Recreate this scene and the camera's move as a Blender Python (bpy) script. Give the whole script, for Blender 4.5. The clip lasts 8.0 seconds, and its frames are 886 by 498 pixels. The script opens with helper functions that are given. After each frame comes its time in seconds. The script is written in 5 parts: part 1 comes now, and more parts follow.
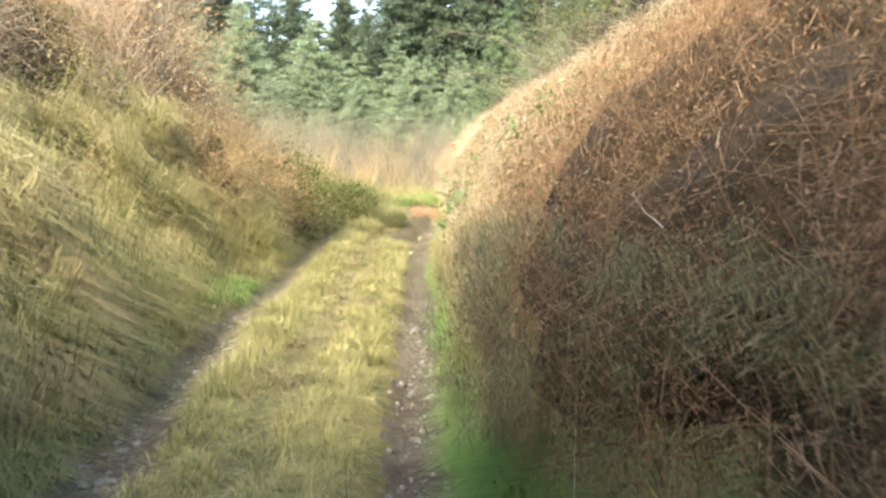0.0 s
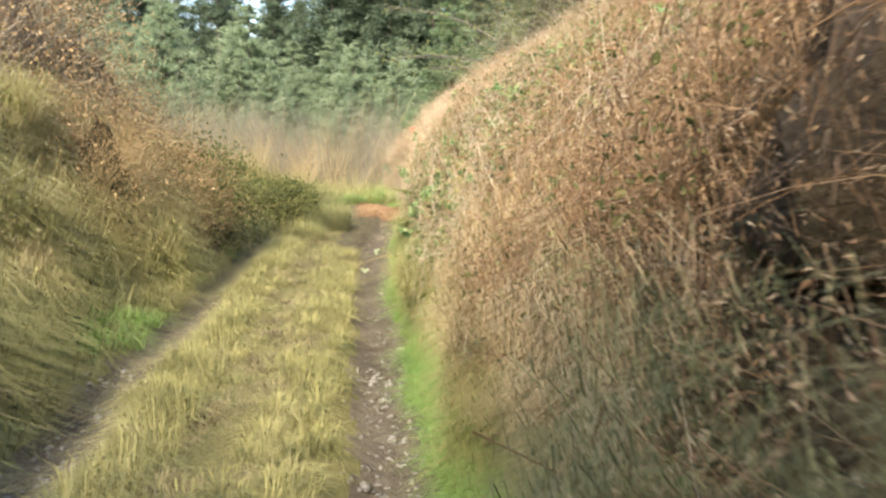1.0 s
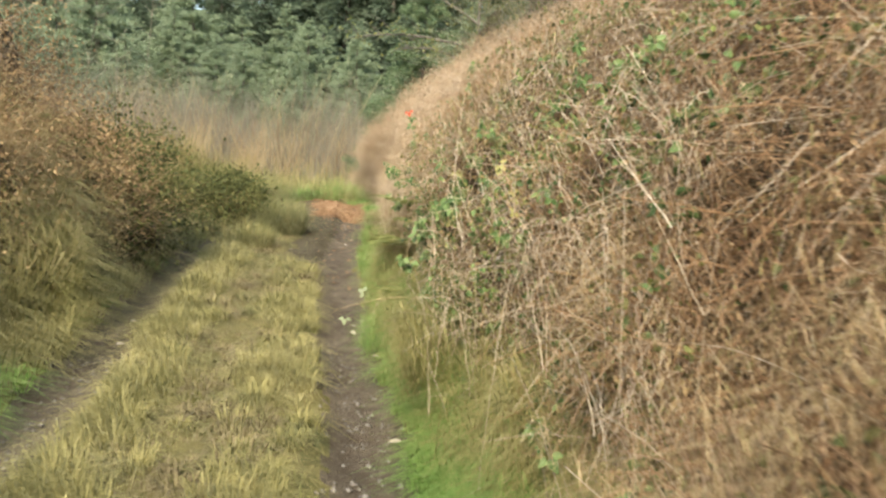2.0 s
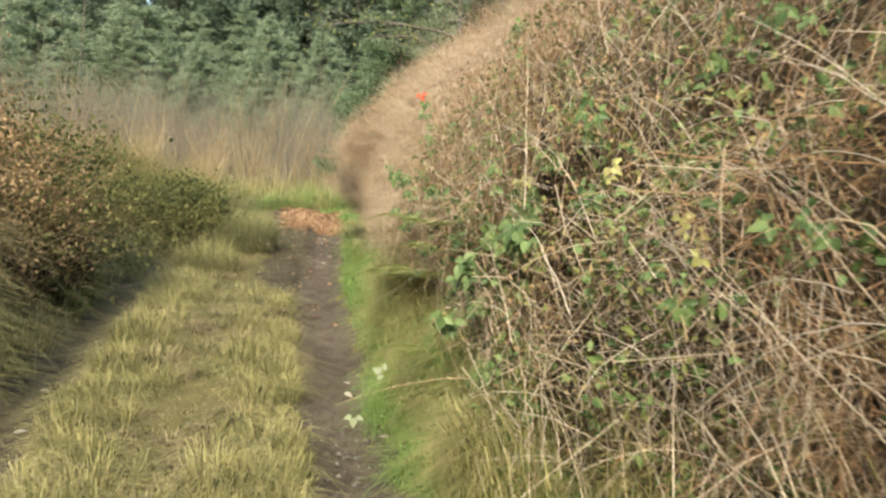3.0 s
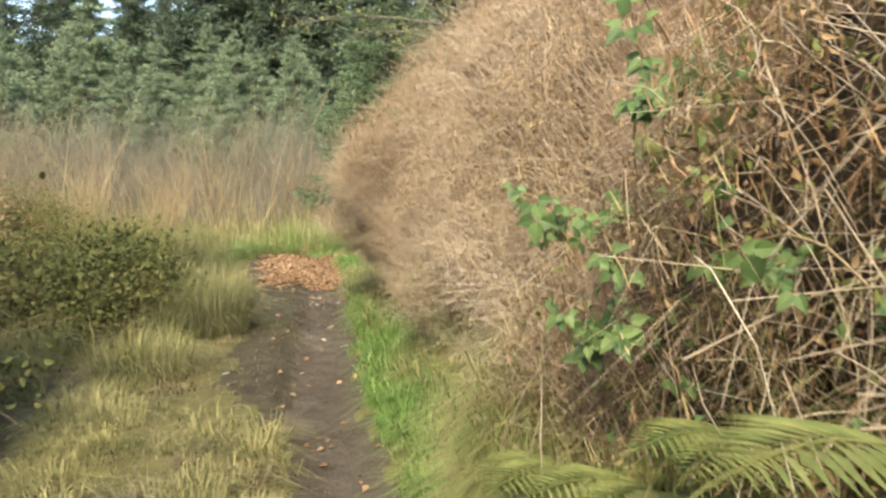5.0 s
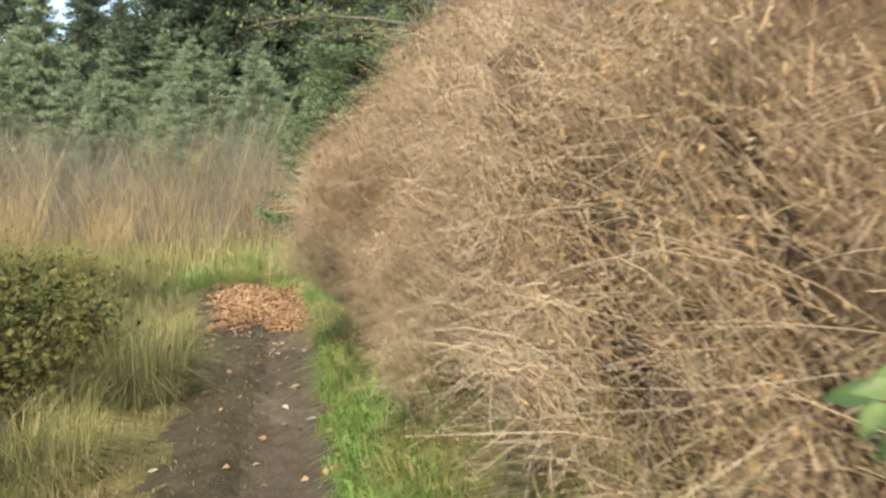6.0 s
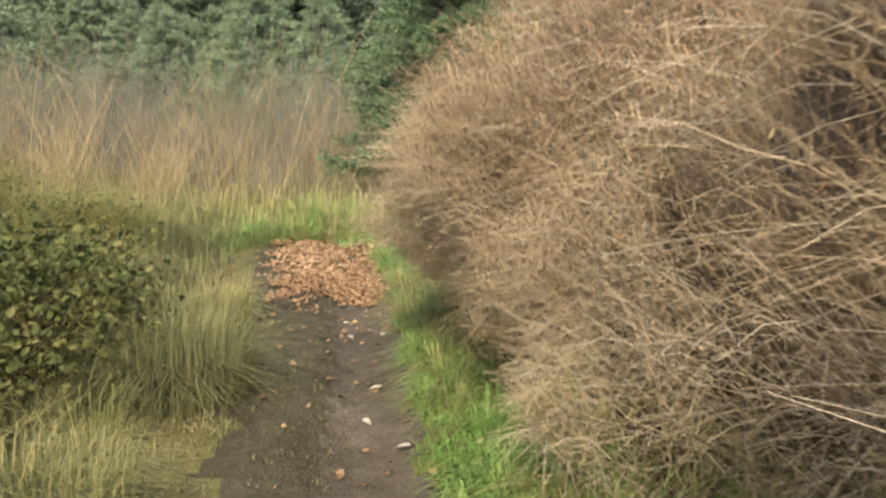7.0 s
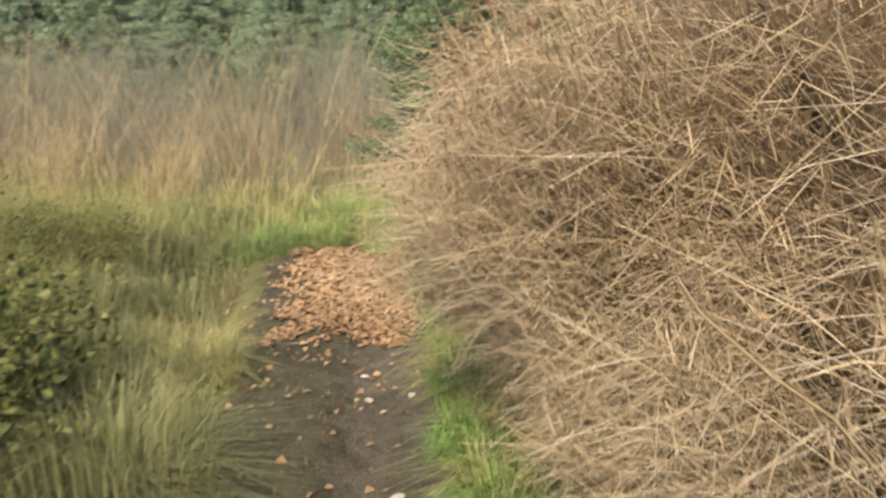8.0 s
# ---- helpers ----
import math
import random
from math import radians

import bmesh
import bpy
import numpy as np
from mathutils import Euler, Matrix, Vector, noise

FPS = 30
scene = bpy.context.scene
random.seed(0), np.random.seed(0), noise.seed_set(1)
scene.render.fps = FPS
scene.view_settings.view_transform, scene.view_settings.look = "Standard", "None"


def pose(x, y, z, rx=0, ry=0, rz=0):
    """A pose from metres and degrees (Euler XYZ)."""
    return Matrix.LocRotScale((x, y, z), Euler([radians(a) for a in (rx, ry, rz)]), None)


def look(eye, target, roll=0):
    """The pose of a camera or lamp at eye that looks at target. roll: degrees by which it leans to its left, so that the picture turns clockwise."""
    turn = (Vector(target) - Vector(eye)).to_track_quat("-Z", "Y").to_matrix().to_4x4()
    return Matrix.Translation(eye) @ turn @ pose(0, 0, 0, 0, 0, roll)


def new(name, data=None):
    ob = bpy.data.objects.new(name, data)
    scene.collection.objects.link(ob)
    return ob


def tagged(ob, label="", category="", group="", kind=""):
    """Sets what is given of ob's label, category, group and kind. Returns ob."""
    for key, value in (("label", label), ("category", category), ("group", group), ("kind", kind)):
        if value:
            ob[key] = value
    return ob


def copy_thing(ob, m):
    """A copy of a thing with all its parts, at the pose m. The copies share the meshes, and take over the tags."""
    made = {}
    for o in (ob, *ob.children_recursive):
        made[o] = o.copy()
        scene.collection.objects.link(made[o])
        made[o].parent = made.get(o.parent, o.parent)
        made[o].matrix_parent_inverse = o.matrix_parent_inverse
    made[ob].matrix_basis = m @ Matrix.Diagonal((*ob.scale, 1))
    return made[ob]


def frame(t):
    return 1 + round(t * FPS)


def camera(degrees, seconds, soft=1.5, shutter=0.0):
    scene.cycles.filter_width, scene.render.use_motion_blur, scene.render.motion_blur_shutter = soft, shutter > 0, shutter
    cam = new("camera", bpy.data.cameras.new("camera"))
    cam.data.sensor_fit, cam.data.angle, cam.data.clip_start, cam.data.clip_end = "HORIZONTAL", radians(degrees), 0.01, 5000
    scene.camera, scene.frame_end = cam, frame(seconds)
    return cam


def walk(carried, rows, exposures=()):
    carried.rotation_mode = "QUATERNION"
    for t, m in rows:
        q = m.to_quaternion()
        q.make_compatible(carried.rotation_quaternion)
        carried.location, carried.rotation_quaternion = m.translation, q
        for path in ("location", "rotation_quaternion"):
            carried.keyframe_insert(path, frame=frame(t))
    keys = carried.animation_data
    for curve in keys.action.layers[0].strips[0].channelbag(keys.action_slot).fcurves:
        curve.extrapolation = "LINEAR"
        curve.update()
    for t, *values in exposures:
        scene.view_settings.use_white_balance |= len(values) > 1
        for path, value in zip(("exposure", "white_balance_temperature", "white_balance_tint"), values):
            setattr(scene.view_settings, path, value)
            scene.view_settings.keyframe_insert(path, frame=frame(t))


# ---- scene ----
cam = camera(59.4, 8.0, soft=2.4, shutter=0.18)
PATH = [
    (0, (0.001, -0.000, 1.876), (0.015, 3.953, 1.266), 2.46),
    (0.5, (-0.080, 1.000, 1.810), (0.170, 4.951, 1.240), 1.45),
    (1, (-0.173, 2.009, 1.732), (0.137, 5.947, 1.100), 1.47),
    (1.2, (-0.199, 2.410, 1.694), (0.145, 6.348, 1.087), 1.31),
    (2.3, (-0.494, 4.652, 1.635), (0.169, 8.540, 0.968), 4.57),
    (2.5, (-0.510, 4.968, 1.606), (0.206, 8.853, 0.977), 2.62),
    (3, (-0.526, 5.674, 1.561), (0.239, 9.546, 0.915), 3.17),
    (3.3, (-0.546, 6.123, 1.514), (0.195, 9.999, 0.861), 0.75),
    (3.5, (-0.556, 6.420, 1.489), (0.179, 10.295, 0.825), 0.80),
    (4, (-0.552, 7.113, 1.443), (0.157, 10.998, 0.807), -0.59),
    (4.1, (-0.560, 7.259, 1.433), (0.220, 11.126, 0.767), -0.72),
    (4.2, (-0.565, 7.401, 1.426), (0.136, 11.269, 0.685), -0.44),
    (4.5, (-0.556, 7.804, 1.400), (0.217, 11.681, 0.792), -0.07),
    (4.7, (-0.543, 8.070, 1.385), (0.267, 11.944, 0.805), -1.34),
    (5.8, (-0.345, 9.285, 1.462), (0.589, 13.150, 1.022), -0.88),
    (6, (-0.383, 9.554, 1.454), (0.622, 13.393, 0.956), -1.55),
    (6.5, (-0.460, 10.224, 1.424), (0.246, 14.120, 0.855), 1.66),
    (7, (-0.470, 10.818, 1.402), (0.270, 14.676, 0.649), 0.30),
    (7.1, (-0.433, 10.953, 1.423), (0.178, 14.754, 0.339), -0.75),
    (7.2, (-0.387, 11.091, 1.449), (0.299, 14.919, 0.514), -2.75),
    (7.3, (-0.335, 11.232, 1.476), (0.106, 15.044, 0.344), 0.37),
    (7.5, (-0.263, 11.513, 1.510), (0.063, 15.322, 0.332), -2.17),
    (7.8, (-0.221, 11.853, 1.484), (0.012, 15.703, 0.423), -0.87),
    (8, (-0.207, 12.059, 1.447), (0.266, 15.929, 0.556), -1.59),
]
EXPOSURES = [(0, 2.42), (0.5, 2.2), (1.2, 1.86), (2.3, 1.45), (3.5, 1.42), (4.6, 1.5), (5.8, 1.35), (8, 1.31)]
walk(cam, [(t, look(eye, target, roll)) for t, eye, target, roll in PATH], exposures=EXPOSURES)

# ---- world and sun ----
SUN_AZIMUTH, SUN_ELEVATION = radians(199), radians(42)
world = bpy.data.worlds.new("sky")
scene.world = world
world.use_nodes = True
wn = world.node_tree
sky = wn.nodes.new("ShaderNodeTexSky")
sky.sky_type = "NISHITA"
sky.sun_disc = False
sky.sun_elevation, sky.sun_rotation = SUN_ELEVATION, SUN_AZIMUTH
sky.air_density, sky.dust_density = 1.0, 2.5
wn.links.new(sky.outputs["Color"], wn.nodes["Background"].inputs["Color"])
wn.nodes["Background"].inputs["Strength"].default_value = 0.15
sun = new("sun", bpy.data.lights.new("sun", "SUN"))
sun.data.energy, sun.data.angle, sun.data.color = 2.6, radians(8), (1.0, 0.89, 0.70)
to_sun = Vector((math.sin(SUN_AZIMUTH) * math.cos(SUN_ELEVATION), math.cos(SUN_AZIMUTH) * math.cos(SUN_ELEVATION), math.sin(SUN_ELEVATION)))
sun.matrix_world = look(to_sun * 40, (0, 0, 0))
scene.view_settings.exposure = 1.3

rng = np.random.default_rng(7)


# ---- materials ----
def foliage(name, colours, through_light=0.3, rough=0.75, patch=1.2, depth=0.5):
    """A leaf, stem or grass surface: a colour for each piece, drifting over patches, with light passing through."""
    mat = bpy.data.materials.new(name)
    mat.use_nodes = True
    nt = mat.node_tree
    nt.nodes.clear()
    out = nt.nodes.new("ShaderNodeOutputMaterial")
    geo = nt.nodes.new("ShaderNodeNewGeometry")
    info = nt.nodes.new("ShaderNodeObjectInfo")
    co = nt.nodes.new("ShaderNodeTexCoord")
    big = nt.nodes.new("ShaderNodeTexNoise")
    big.inputs["Scale"].default_value = patch
    big.inputs["Detail"].default_value = 3
    fine = nt.nodes.new("ShaderNodeTexNoise")
    fine.inputs["Scale"].default_value = 60
    add = nt.nodes.new("ShaderNodeMath")
    add.operation = "ADD"
    frac = nt.nodes.new("ShaderNodeMath")
    frac.operation = "FRACT"
    mix = nt.nodes.new("ShaderNodeMath")
    mix.operation = "MULTIPLY_ADD"
    mix.inputs[1].default_value = depth
    off = nt.nodes.new("ShaderNodeMath")
    off.operation = "MULTIPLY_ADD"
    off.inputs[1].default_value, off.inputs[2].default_value = 1.6 * (1 - depth), -0.8 * (1 - depth) + 0.5 - 0.5 * depth
    ramp = nt.nodes.new("ShaderNodeValToRGB")
    el = ramp.color_ramp.elements
    while len(el) < len(colours):
        el.new(0.5)
    for n, c in enumerate(colours):
        el[n].position = n / (len(colours) - 1)
        el[n].color = (*c, 1)
    hsv = nt.nodes.new("ShaderNodeHueSaturation")
    val = nt.nodes.new("ShaderNodeMapRange")
    val.inputs["To Min"].default_value, val.inputs["To Max"].default_value = 0.65, 1.35
    bsdf = nt.nodes.new("ShaderNodeBsdfPrincipled")
    bsdf.inputs["Roughness"].default_value = rough
    bsdf.inputs["Specular IOR Level"].default_value = 0.25
    tr = nt.nodes.new("ShaderNodeBsdfTranslucent")
    both = nt.nodes.new("ShaderNodeMixShader")
    both.inputs["Fac"].default_value = through_light
    ln = nt.links.new
    ln(co.outputs["Object"], big.inputs["Vector"])
    ln(co.outputs["Object"], fine.inputs["Vector"])
    ln(geo.outputs["Random Per Island"], add.inputs[0])
    ln(info.outputs["Random"], add.inputs[1])
    ln(add.outputs[0], frac.inputs[0])
    ln(big.outputs["Fac"], off.inputs[0])
    ln(frac.outputs[0], mix.inputs[0])
    ln(off.outputs[0], mix.inputs[2])
    ln(mix.outputs[0], ramp.inputs["Fac"])
    ln(ramp.outputs["Color"], hsv.inputs["Color"])
    ln(fine.outputs["Fac"], val.inputs["Value"])
    ln(val.outputs["Result"], hsv.inputs["Value"])
    ln(hsv.outputs["Color"], bsdf.inputs["Base Color"])
    ln(hsv.outputs["Color"], tr.inputs["Color"])
    ln(bsdf.outputs["BSDF"], both.inputs[1])
    ln(tr.outputs["BSDF"], both.inputs[2])
    ln(both.outputs[0], out.inputs["Surface"])
    return mat


def earth(name, colours, scales=(1.1, 9.0, 70.0), rough=(0.6, 0.95), bump=0.6, dist=0.03):
    """Soil and turf: three sizes of mottling, uneven gloss and relief."""
    mat = bpy.data.materials.new(name)
    mat.use_nodes = True
    nt = mat.node_tree
    bsdf = nt.nodes["Principled BSDF"]
    bsdf.inputs["Specular IOR Level"].default_value = 0.12
    co = nt.nodes.new("ShaderNodeTexCoord")
    noises = []
    for s in scales:
        nz = nt.nodes.new("ShaderNodeTexNoise")
        nz.inputs["Scale"].default_value = s
        nz.inputs["Detail"].default_value = 6
        nz.inputs["Roughness"].default_value = 0.65
        nt.links.new(co.outputs["Object"], nz.inputs["Vector"])
        noises.append(nz)
    mean = nt.nodes.new("ShaderNodeMath")
    mean.operation = "ADD"
    nt.links.new(noises[0].outputs["Fac"], mean.inputs[0])
    nt.links.new(noises[1].outputs["Fac"], mean.inputs[1])
    more = nt.nodes.new("ShaderNodeMath")
    more.operation = "ADD"
    nt.links.new(mean.outputs[0], more.inputs[0])
    nt.links.new(noises[2].outputs["Fac"], more.inputs[1])
    span = nt.nodes.new("ShaderNodeMapRange")
    span.inputs["From Min"].default_value, span.inputs["From Max"].default_value = 1.0, 2.0
    nt.links.new(more.outputs[0], span.inputs["Value"])
    ramp = nt.nodes.new("ShaderNodeValToRGB")
    el = ramp.color_ramp.elements
    while len(el) < len(colours):
        el.new(0.5)
    for n, c in enumerate(colours):
        el[n].position = n / (len(colours) - 1)
        el[n].color = (*c, 1)
    nt.links.new(span.outputs["Result"], ramp.inputs["Fac"])
    nt.links.new(ramp.outputs["Color"], bsdf.inputs["Base Color"])
    gloss = nt.nodes.new("ShaderNodeMapRange")
    gloss.inputs["From Min"].default_value, gloss.inputs["From Max"].default_value = 0.35, 0.65
    gloss.inputs["To Min"].default_value, gloss.inputs["To Max"].default_value = rough
    nt.links.new(noises[0].outputs["Fac"], gloss.inputs["Value"])
    nt.links.new(gloss.outputs["Result"], bsdf.inputs["Roughness"])
    bp = nt.nodes.new("ShaderNodeBump")
    bp.inputs["Strength"].default_value, bp.inputs["Distance"].default_value = bump, dist
    nt.links.new(more.outputs[0], bp.inputs["Height"])
    nt.links.new(bp.outputs["Normal"], bsdf.inputs["Normal"])
    return mat


MUD = earth("rut_mud", [(0.055, 0.044, 0.031), (0.115, 0.094, 0.066), (0.185, 0.154, 0.112), (0.30, 0.26, 0.20)], rough=(0.75, 1.0), bump=0.9, dist=0.05)
MOSS = earth("mossy_mud", [(0.042, 0.036, 0.022), (0.085, 0.073, 0.045), (0.14, 0.12, 0.075), (0.12, 0.125, 0.06)], rough=(0.8, 1.0), bump=0.9, dist=0.05)
TURF = earth("turf_soil", [(0.04, 0.045, 0.018), (0.11, 0.105, 0.04), (0.19, 0.165, 0.065), (0.13, 0.15, 0.05)], dist=0.05)
STONE = earth("stone", [(0.10, 0.09, 0.075), (0.19, 0.175, 0.15), (0.32, 0.30, 0.27)], scales=(6, 30, 120), dist=0.01)
# Brown dead litter, darkened to paint the shade deep between hedge stems.
CORE = earth("litter_with_gap_shade", [(0.05, 0.036, 0.021), (0.13, 0.095, 0.053), (0.26, 0.19, 0.11)], scales=(3, 18, 70), bump=1.0, dist=0.12)
TAN_CORE = earth("tan_litter", [(0.10, 0.070, 0.042), (0.26, 0.185, 0.115), (0.43, 0.32, 0.21)], scales=(4, 25, 90), bump=0.8, dist=0.05)
# Near-black brown paints the shade seen between leaves and stems inside bushes.
GAP_SHADE = earth("painted_gap_shade", [(0.02, 0.018, 0.010), (0.05, 0.042, 0.022), (0.10, 0.08, 0.045)], scales=(3, 18, 70), bump=1.0, dist=0.12)
BARK = earth("bark", [(0.05, 0.045, 0.035), (0.12, 0.105, 0.085), (0.2, 0.19, 0.15)], scales=(3, 20, 90), dist=0.01)

GRASS_STRAW = foliage("straw_grass", [(0.15, 0.155, 0.06), (0.31, 0.295, 0.12), (0.45, 0.41, 0.18), (0.60, 0.55, 0.30)], 0.35, patch=2.2, depth=0.4)
GRASS_DULL = foliage("dull_grass", [(0.09, 0.105, 0.04), (0.17, 0.18, 0.075), (0.27, 0.26, 0.12), (0.38, 0.34, 0.18)], 0.3, patch=2.0, depth=0.45)
GRASS_GREEN = foliage("green_grass", [(0.11, 0.21, 0.045), (0.19, 0.33, 0.08), (0.29, 0.43, 0.13), (0.42, 0.48, 0.19)], 0.35)
GRASS_OLIVE = foliage("olive_grass", [(0.12, 0.14, 0.04), (0.23, 0.235, 0.08), (0.36, 0.32, 0.13), (0.48, 0.40, 0.19)], 0.35, patch=2.0, depth=0.4)
DRY_STEM = foliage("dry_stem", [(0.18, 0.12, 0.055), (0.34, 0.25, 0.12), (0.48, 0.38, 0.21), (0.62, 0.53, 0.34)], 0.08)
RUST_STEM = foliage("rust_stem", [(0.11, 0.06, 0.03), (0.23, 0.135, 0.068), (0.34, 0.22, 0.12), (0.46, 0.35, 0.20)], 0.08)
TAN_TWIG = foliage("tan_twig", [(0.22, 0.155, 0.088), (0.39, 0.29, 0.172), (0.52, 0.405, 0.262), (0.64, 0.54, 0.385)], 0.12)
GREY_STEM = foliage("grey_stem", [(0.10, 0.09, 0.064), (0.18, 0.163, 0.115), (0.27, 0.245, 0.175), (0.40, 0.36, 0.27)], 0.1)
ORANGE_FROND = foliage("orange_frond", [(0.26, 0.15, 0.075), (0.44, 0.28, 0.15), (0.60, 0.42, 0.24)], 0.15)
PALE_FROND = foliage("pale_frond", [(0.30, 0.25, 0.11), (0.46, 0.40, 0.20), (0.62, 0.56, 0.32)], 0.25)
PALE_CANE = foliage("pale_cane", [(0.36, 0.28, 0.18), (0.54, 0.45, 0.32), (0.72, 0.64, 0.50)], 0.0, 0.55)
TRODDEN = foliage("trodden_grass", [(0.11, 0.09, 0.045), (0.20, 0.165, 0.085), (0.31, 0.26, 0.14), (0.44, 0.38, 0.21)], 0.2, patch=2.5, depth=0.4)
DEAD_LEAF = foliage("dead_leaf", [(0.12, 0.072, 0.036), (0.26, 0.17, 0.085), (0.40, 0.285, 0.145), (0.56, 0.45, 0.25)], 0.25)
FALLEN = foliage("fallen_leaf", [(0.13, 0.072, 0.038), (0.26, 0.155, 0.08), (0.37, 0.24, 0.13), (0.52, 0.38, 0.235)], 0.15)
PALE_LEAF = foliage("pale_leaf", [(0.33, 0.29, 0.22), (0.46, 0.42, 0.34)], 0.1)
BRAMBLE = foliage("bramble_leaf", [(0.035, 0.062, 0.024), (0.08, 0.135, 0.045), (0.16, 0.235, 0.08), (0.30, 0.36, 0.14)], 0.25, 0.5)
YELLOW_LEAF = foliage("yellow_leaf", [(0.36, 0.37, 0.12), (0.52, 0.50, 0.20)], 0.3, 0.55)
PALE_GREEN = foliage("pale_green_leaf", [(0.20, 0.24, 0.13), (0.30, 0.34, 0.20)], 0.25, 0.55)
RED_LEAF = foliage("red_leaf", [(0.62, 0.07, 0.03), (0.72, 0.13, 0.05)], 0.3, 0.55)
FERN = foliage("fern_frond", [(0.11, 0.145, 0.04), (0.20, 0.225, 0.068), (0.32, 0.305, 0.12)], 0.35)
SPRUCE = foliage("spruce_needles", [(0.09, 0.125, 0.07), (0.185, 0.245, 0.14), (0.28, 0.345, 0.205), (0.40, 0.465, 0.29)], 0.35, 0.65, 0.6)
DARK_SPRUCE = foliage("dark_spruce_needles", [(0.045, 0.07, 0.042), (0.09, 0.125, 0.075), (0.17, 0.215, 0.13)], 0.3, 0.65, 0.6)
NEAR_SPRUCE = foliage("near_spruce_needles", [(0.06, 0.10, 0.045), (0.12, 0.18, 0.085), (0.19, 0.26, 0.13), (0.29, 0.36, 0.20)], 0.3, 0.65, 0.9)
SCRUB_LEAF = foliage("scrub_leaf", [(0.025, 0.034, 0.012), (0.07, 0.085, 0.026), (0.14, 0.145, 0.048), (0.31, 0.28, 0.11)], 0.3)


# ---- mesh makers ----
def mesh_from(name, verts, faces, mats):
    """A mesh from arrays: faces is a list of integer arrays, each (n, corners), one per material slot turn."""
    me = bpy.data.meshes.new(name)
    verts = np.asarray(verts, np.float32)
    me.vertices.add(len(verts))
    me.vertices.foreach_set("co", verts.ravel())
    loops = np.concatenate([f.ravel() for f, _ in faces]).astype(np.int32)
    sizes = np.concatenate([np.full(len(f), f.shape[1]) for f, _ in faces]).astype(np.int32)
    slots = np.concatenate([np.full(len(f), s) for f, s in faces]).astype(np.int32)
    me.loops.add(len(loops))
    me.loops.foreach_set("vertex_index", loops)
    me.polygons.add(len(sizes))
    me.polygons.foreach_set("loop_start", np.r_[0, np.cumsum(sizes)[:-1]].astype(np.int32))
    me.polygons.foreach_set("material_index", slots)
    for m in mats:
        me.materials.append(m)
    me.update(calc_edges=True)
    me.validate()
    return me


def blades(base, lean, length, width, bend):
    """Grass blades: each bends over towards lean."""
    n = len(base)
    lean = lean / np.maximum(np.linalg.norm(lean, axis=1, keepdims=True), 1e-6)
    side = np.stack([-lean[:, 1], lean[:, 0], np.zeros(n)], 1)
    turn = rng.uniform(-1.2, 1.2, (n, 1))
    side = side * np.cos(turn) + lean * np.sin(turn)
    L, w, b = (np.asarray(v, float).reshape(-1, 1) * np.ones((n, 1)) for v in (length, width, bend))
    up = np.array([[0, 0, 1.0]])
    mid = base + 0.55 * L * (up * (1 - 0.25 * b) + lean * 0.30 * b)
    tip = base + L * (up * (1 - 0.75 * b) + lean * 0.95 * b)
    v = np.stack([base - side * w / 2, base + side * w / 2, mid + side * w * 0.4, mid - side * w * 0.4, tip], 1)
    k = np.arange(n)[:, None] * 5
    return v.reshape(-1, 3), [(k + [0, 1, 2, 3], 0), (k + [3, 2, 4], 0)]


def tubes(paths, r0, r1, sides=3):
    """Thin stems along paths (n, points, 3), tapering from r0 to r1."""
    n, m, _ = paths.shape
    way = np.gradient(paths, axis=1)
    way /= np.maximum(np.linalg.norm(way, axis=2, keepdims=True), 1e-9)
    ref = np.array([0.31, 0.57, 0.76])
    a = np.cross(way, ref)
    a /= np.maximum(np.linalg.norm(a, axis=2, keepdims=True), 1e-9)
    b = np.cross(way, a)
    r = np.asarray(r0, float).reshape(-1, 1) * np.ones((n, 1)) * (1 - np.linspace(0, 1, m)) + np.asarray(r1, float).reshape(-1, 1) * np.linspace(0, 1, m)
    ang = np.arange(sides) * 2 * np.pi / sides
    v = paths[:, :, None] + r[:, :, None, None] * (a[:, :, None] * np.cos(ang)[:, None] + b[:, :, None] * np.sin(ang)[:, None])
    k = (np.arange(n)[:, None, None] * m + np.arange(m - 1)[None, :, None]) * sides
    j = np.arange(sides)[None, None]
    j2 = (j + 1) % sides
    f = np.stack([k + j, k + j2, k + sides + j2, k + sides + j], -1).reshape(-1, 4)
    return v.reshape(-1, 3), [(f, 0)]


def arcs(start, way, length, droop, points=6, kink=0.03):
    """Paths that leave start along way and bow down under their weight, with small kinks."""
    n = len(start)
    s = np.linspace(0, 1, points)[None, :, None]
    way = way / np.linalg.norm(way, axis=1, keepdims=True)
    L = np.asarray(length, float).reshape(-1, 1, 1) * np.ones((n, 1, 1))
    d = np.asarray(droop, float).reshape(-1, 1, 1) * np.ones((n, 1, 1))
    p = start[:, None] + way[:, None] * L * s + np.array([0, 0, -1.0]) * d * L * s**2
    sway = rng.normal(0, 1, (n, 1, 3)) * s**2 * 3.0 + rng.normal(0, 1, (n, 1, 3)) * np.sin(np.pi * s) * 1.6
    jitter = rng.normal(0, 0.35, (n, points, 3))
    jitter[:, 0] = 0
    return p + (sway + jitter) * kink * L


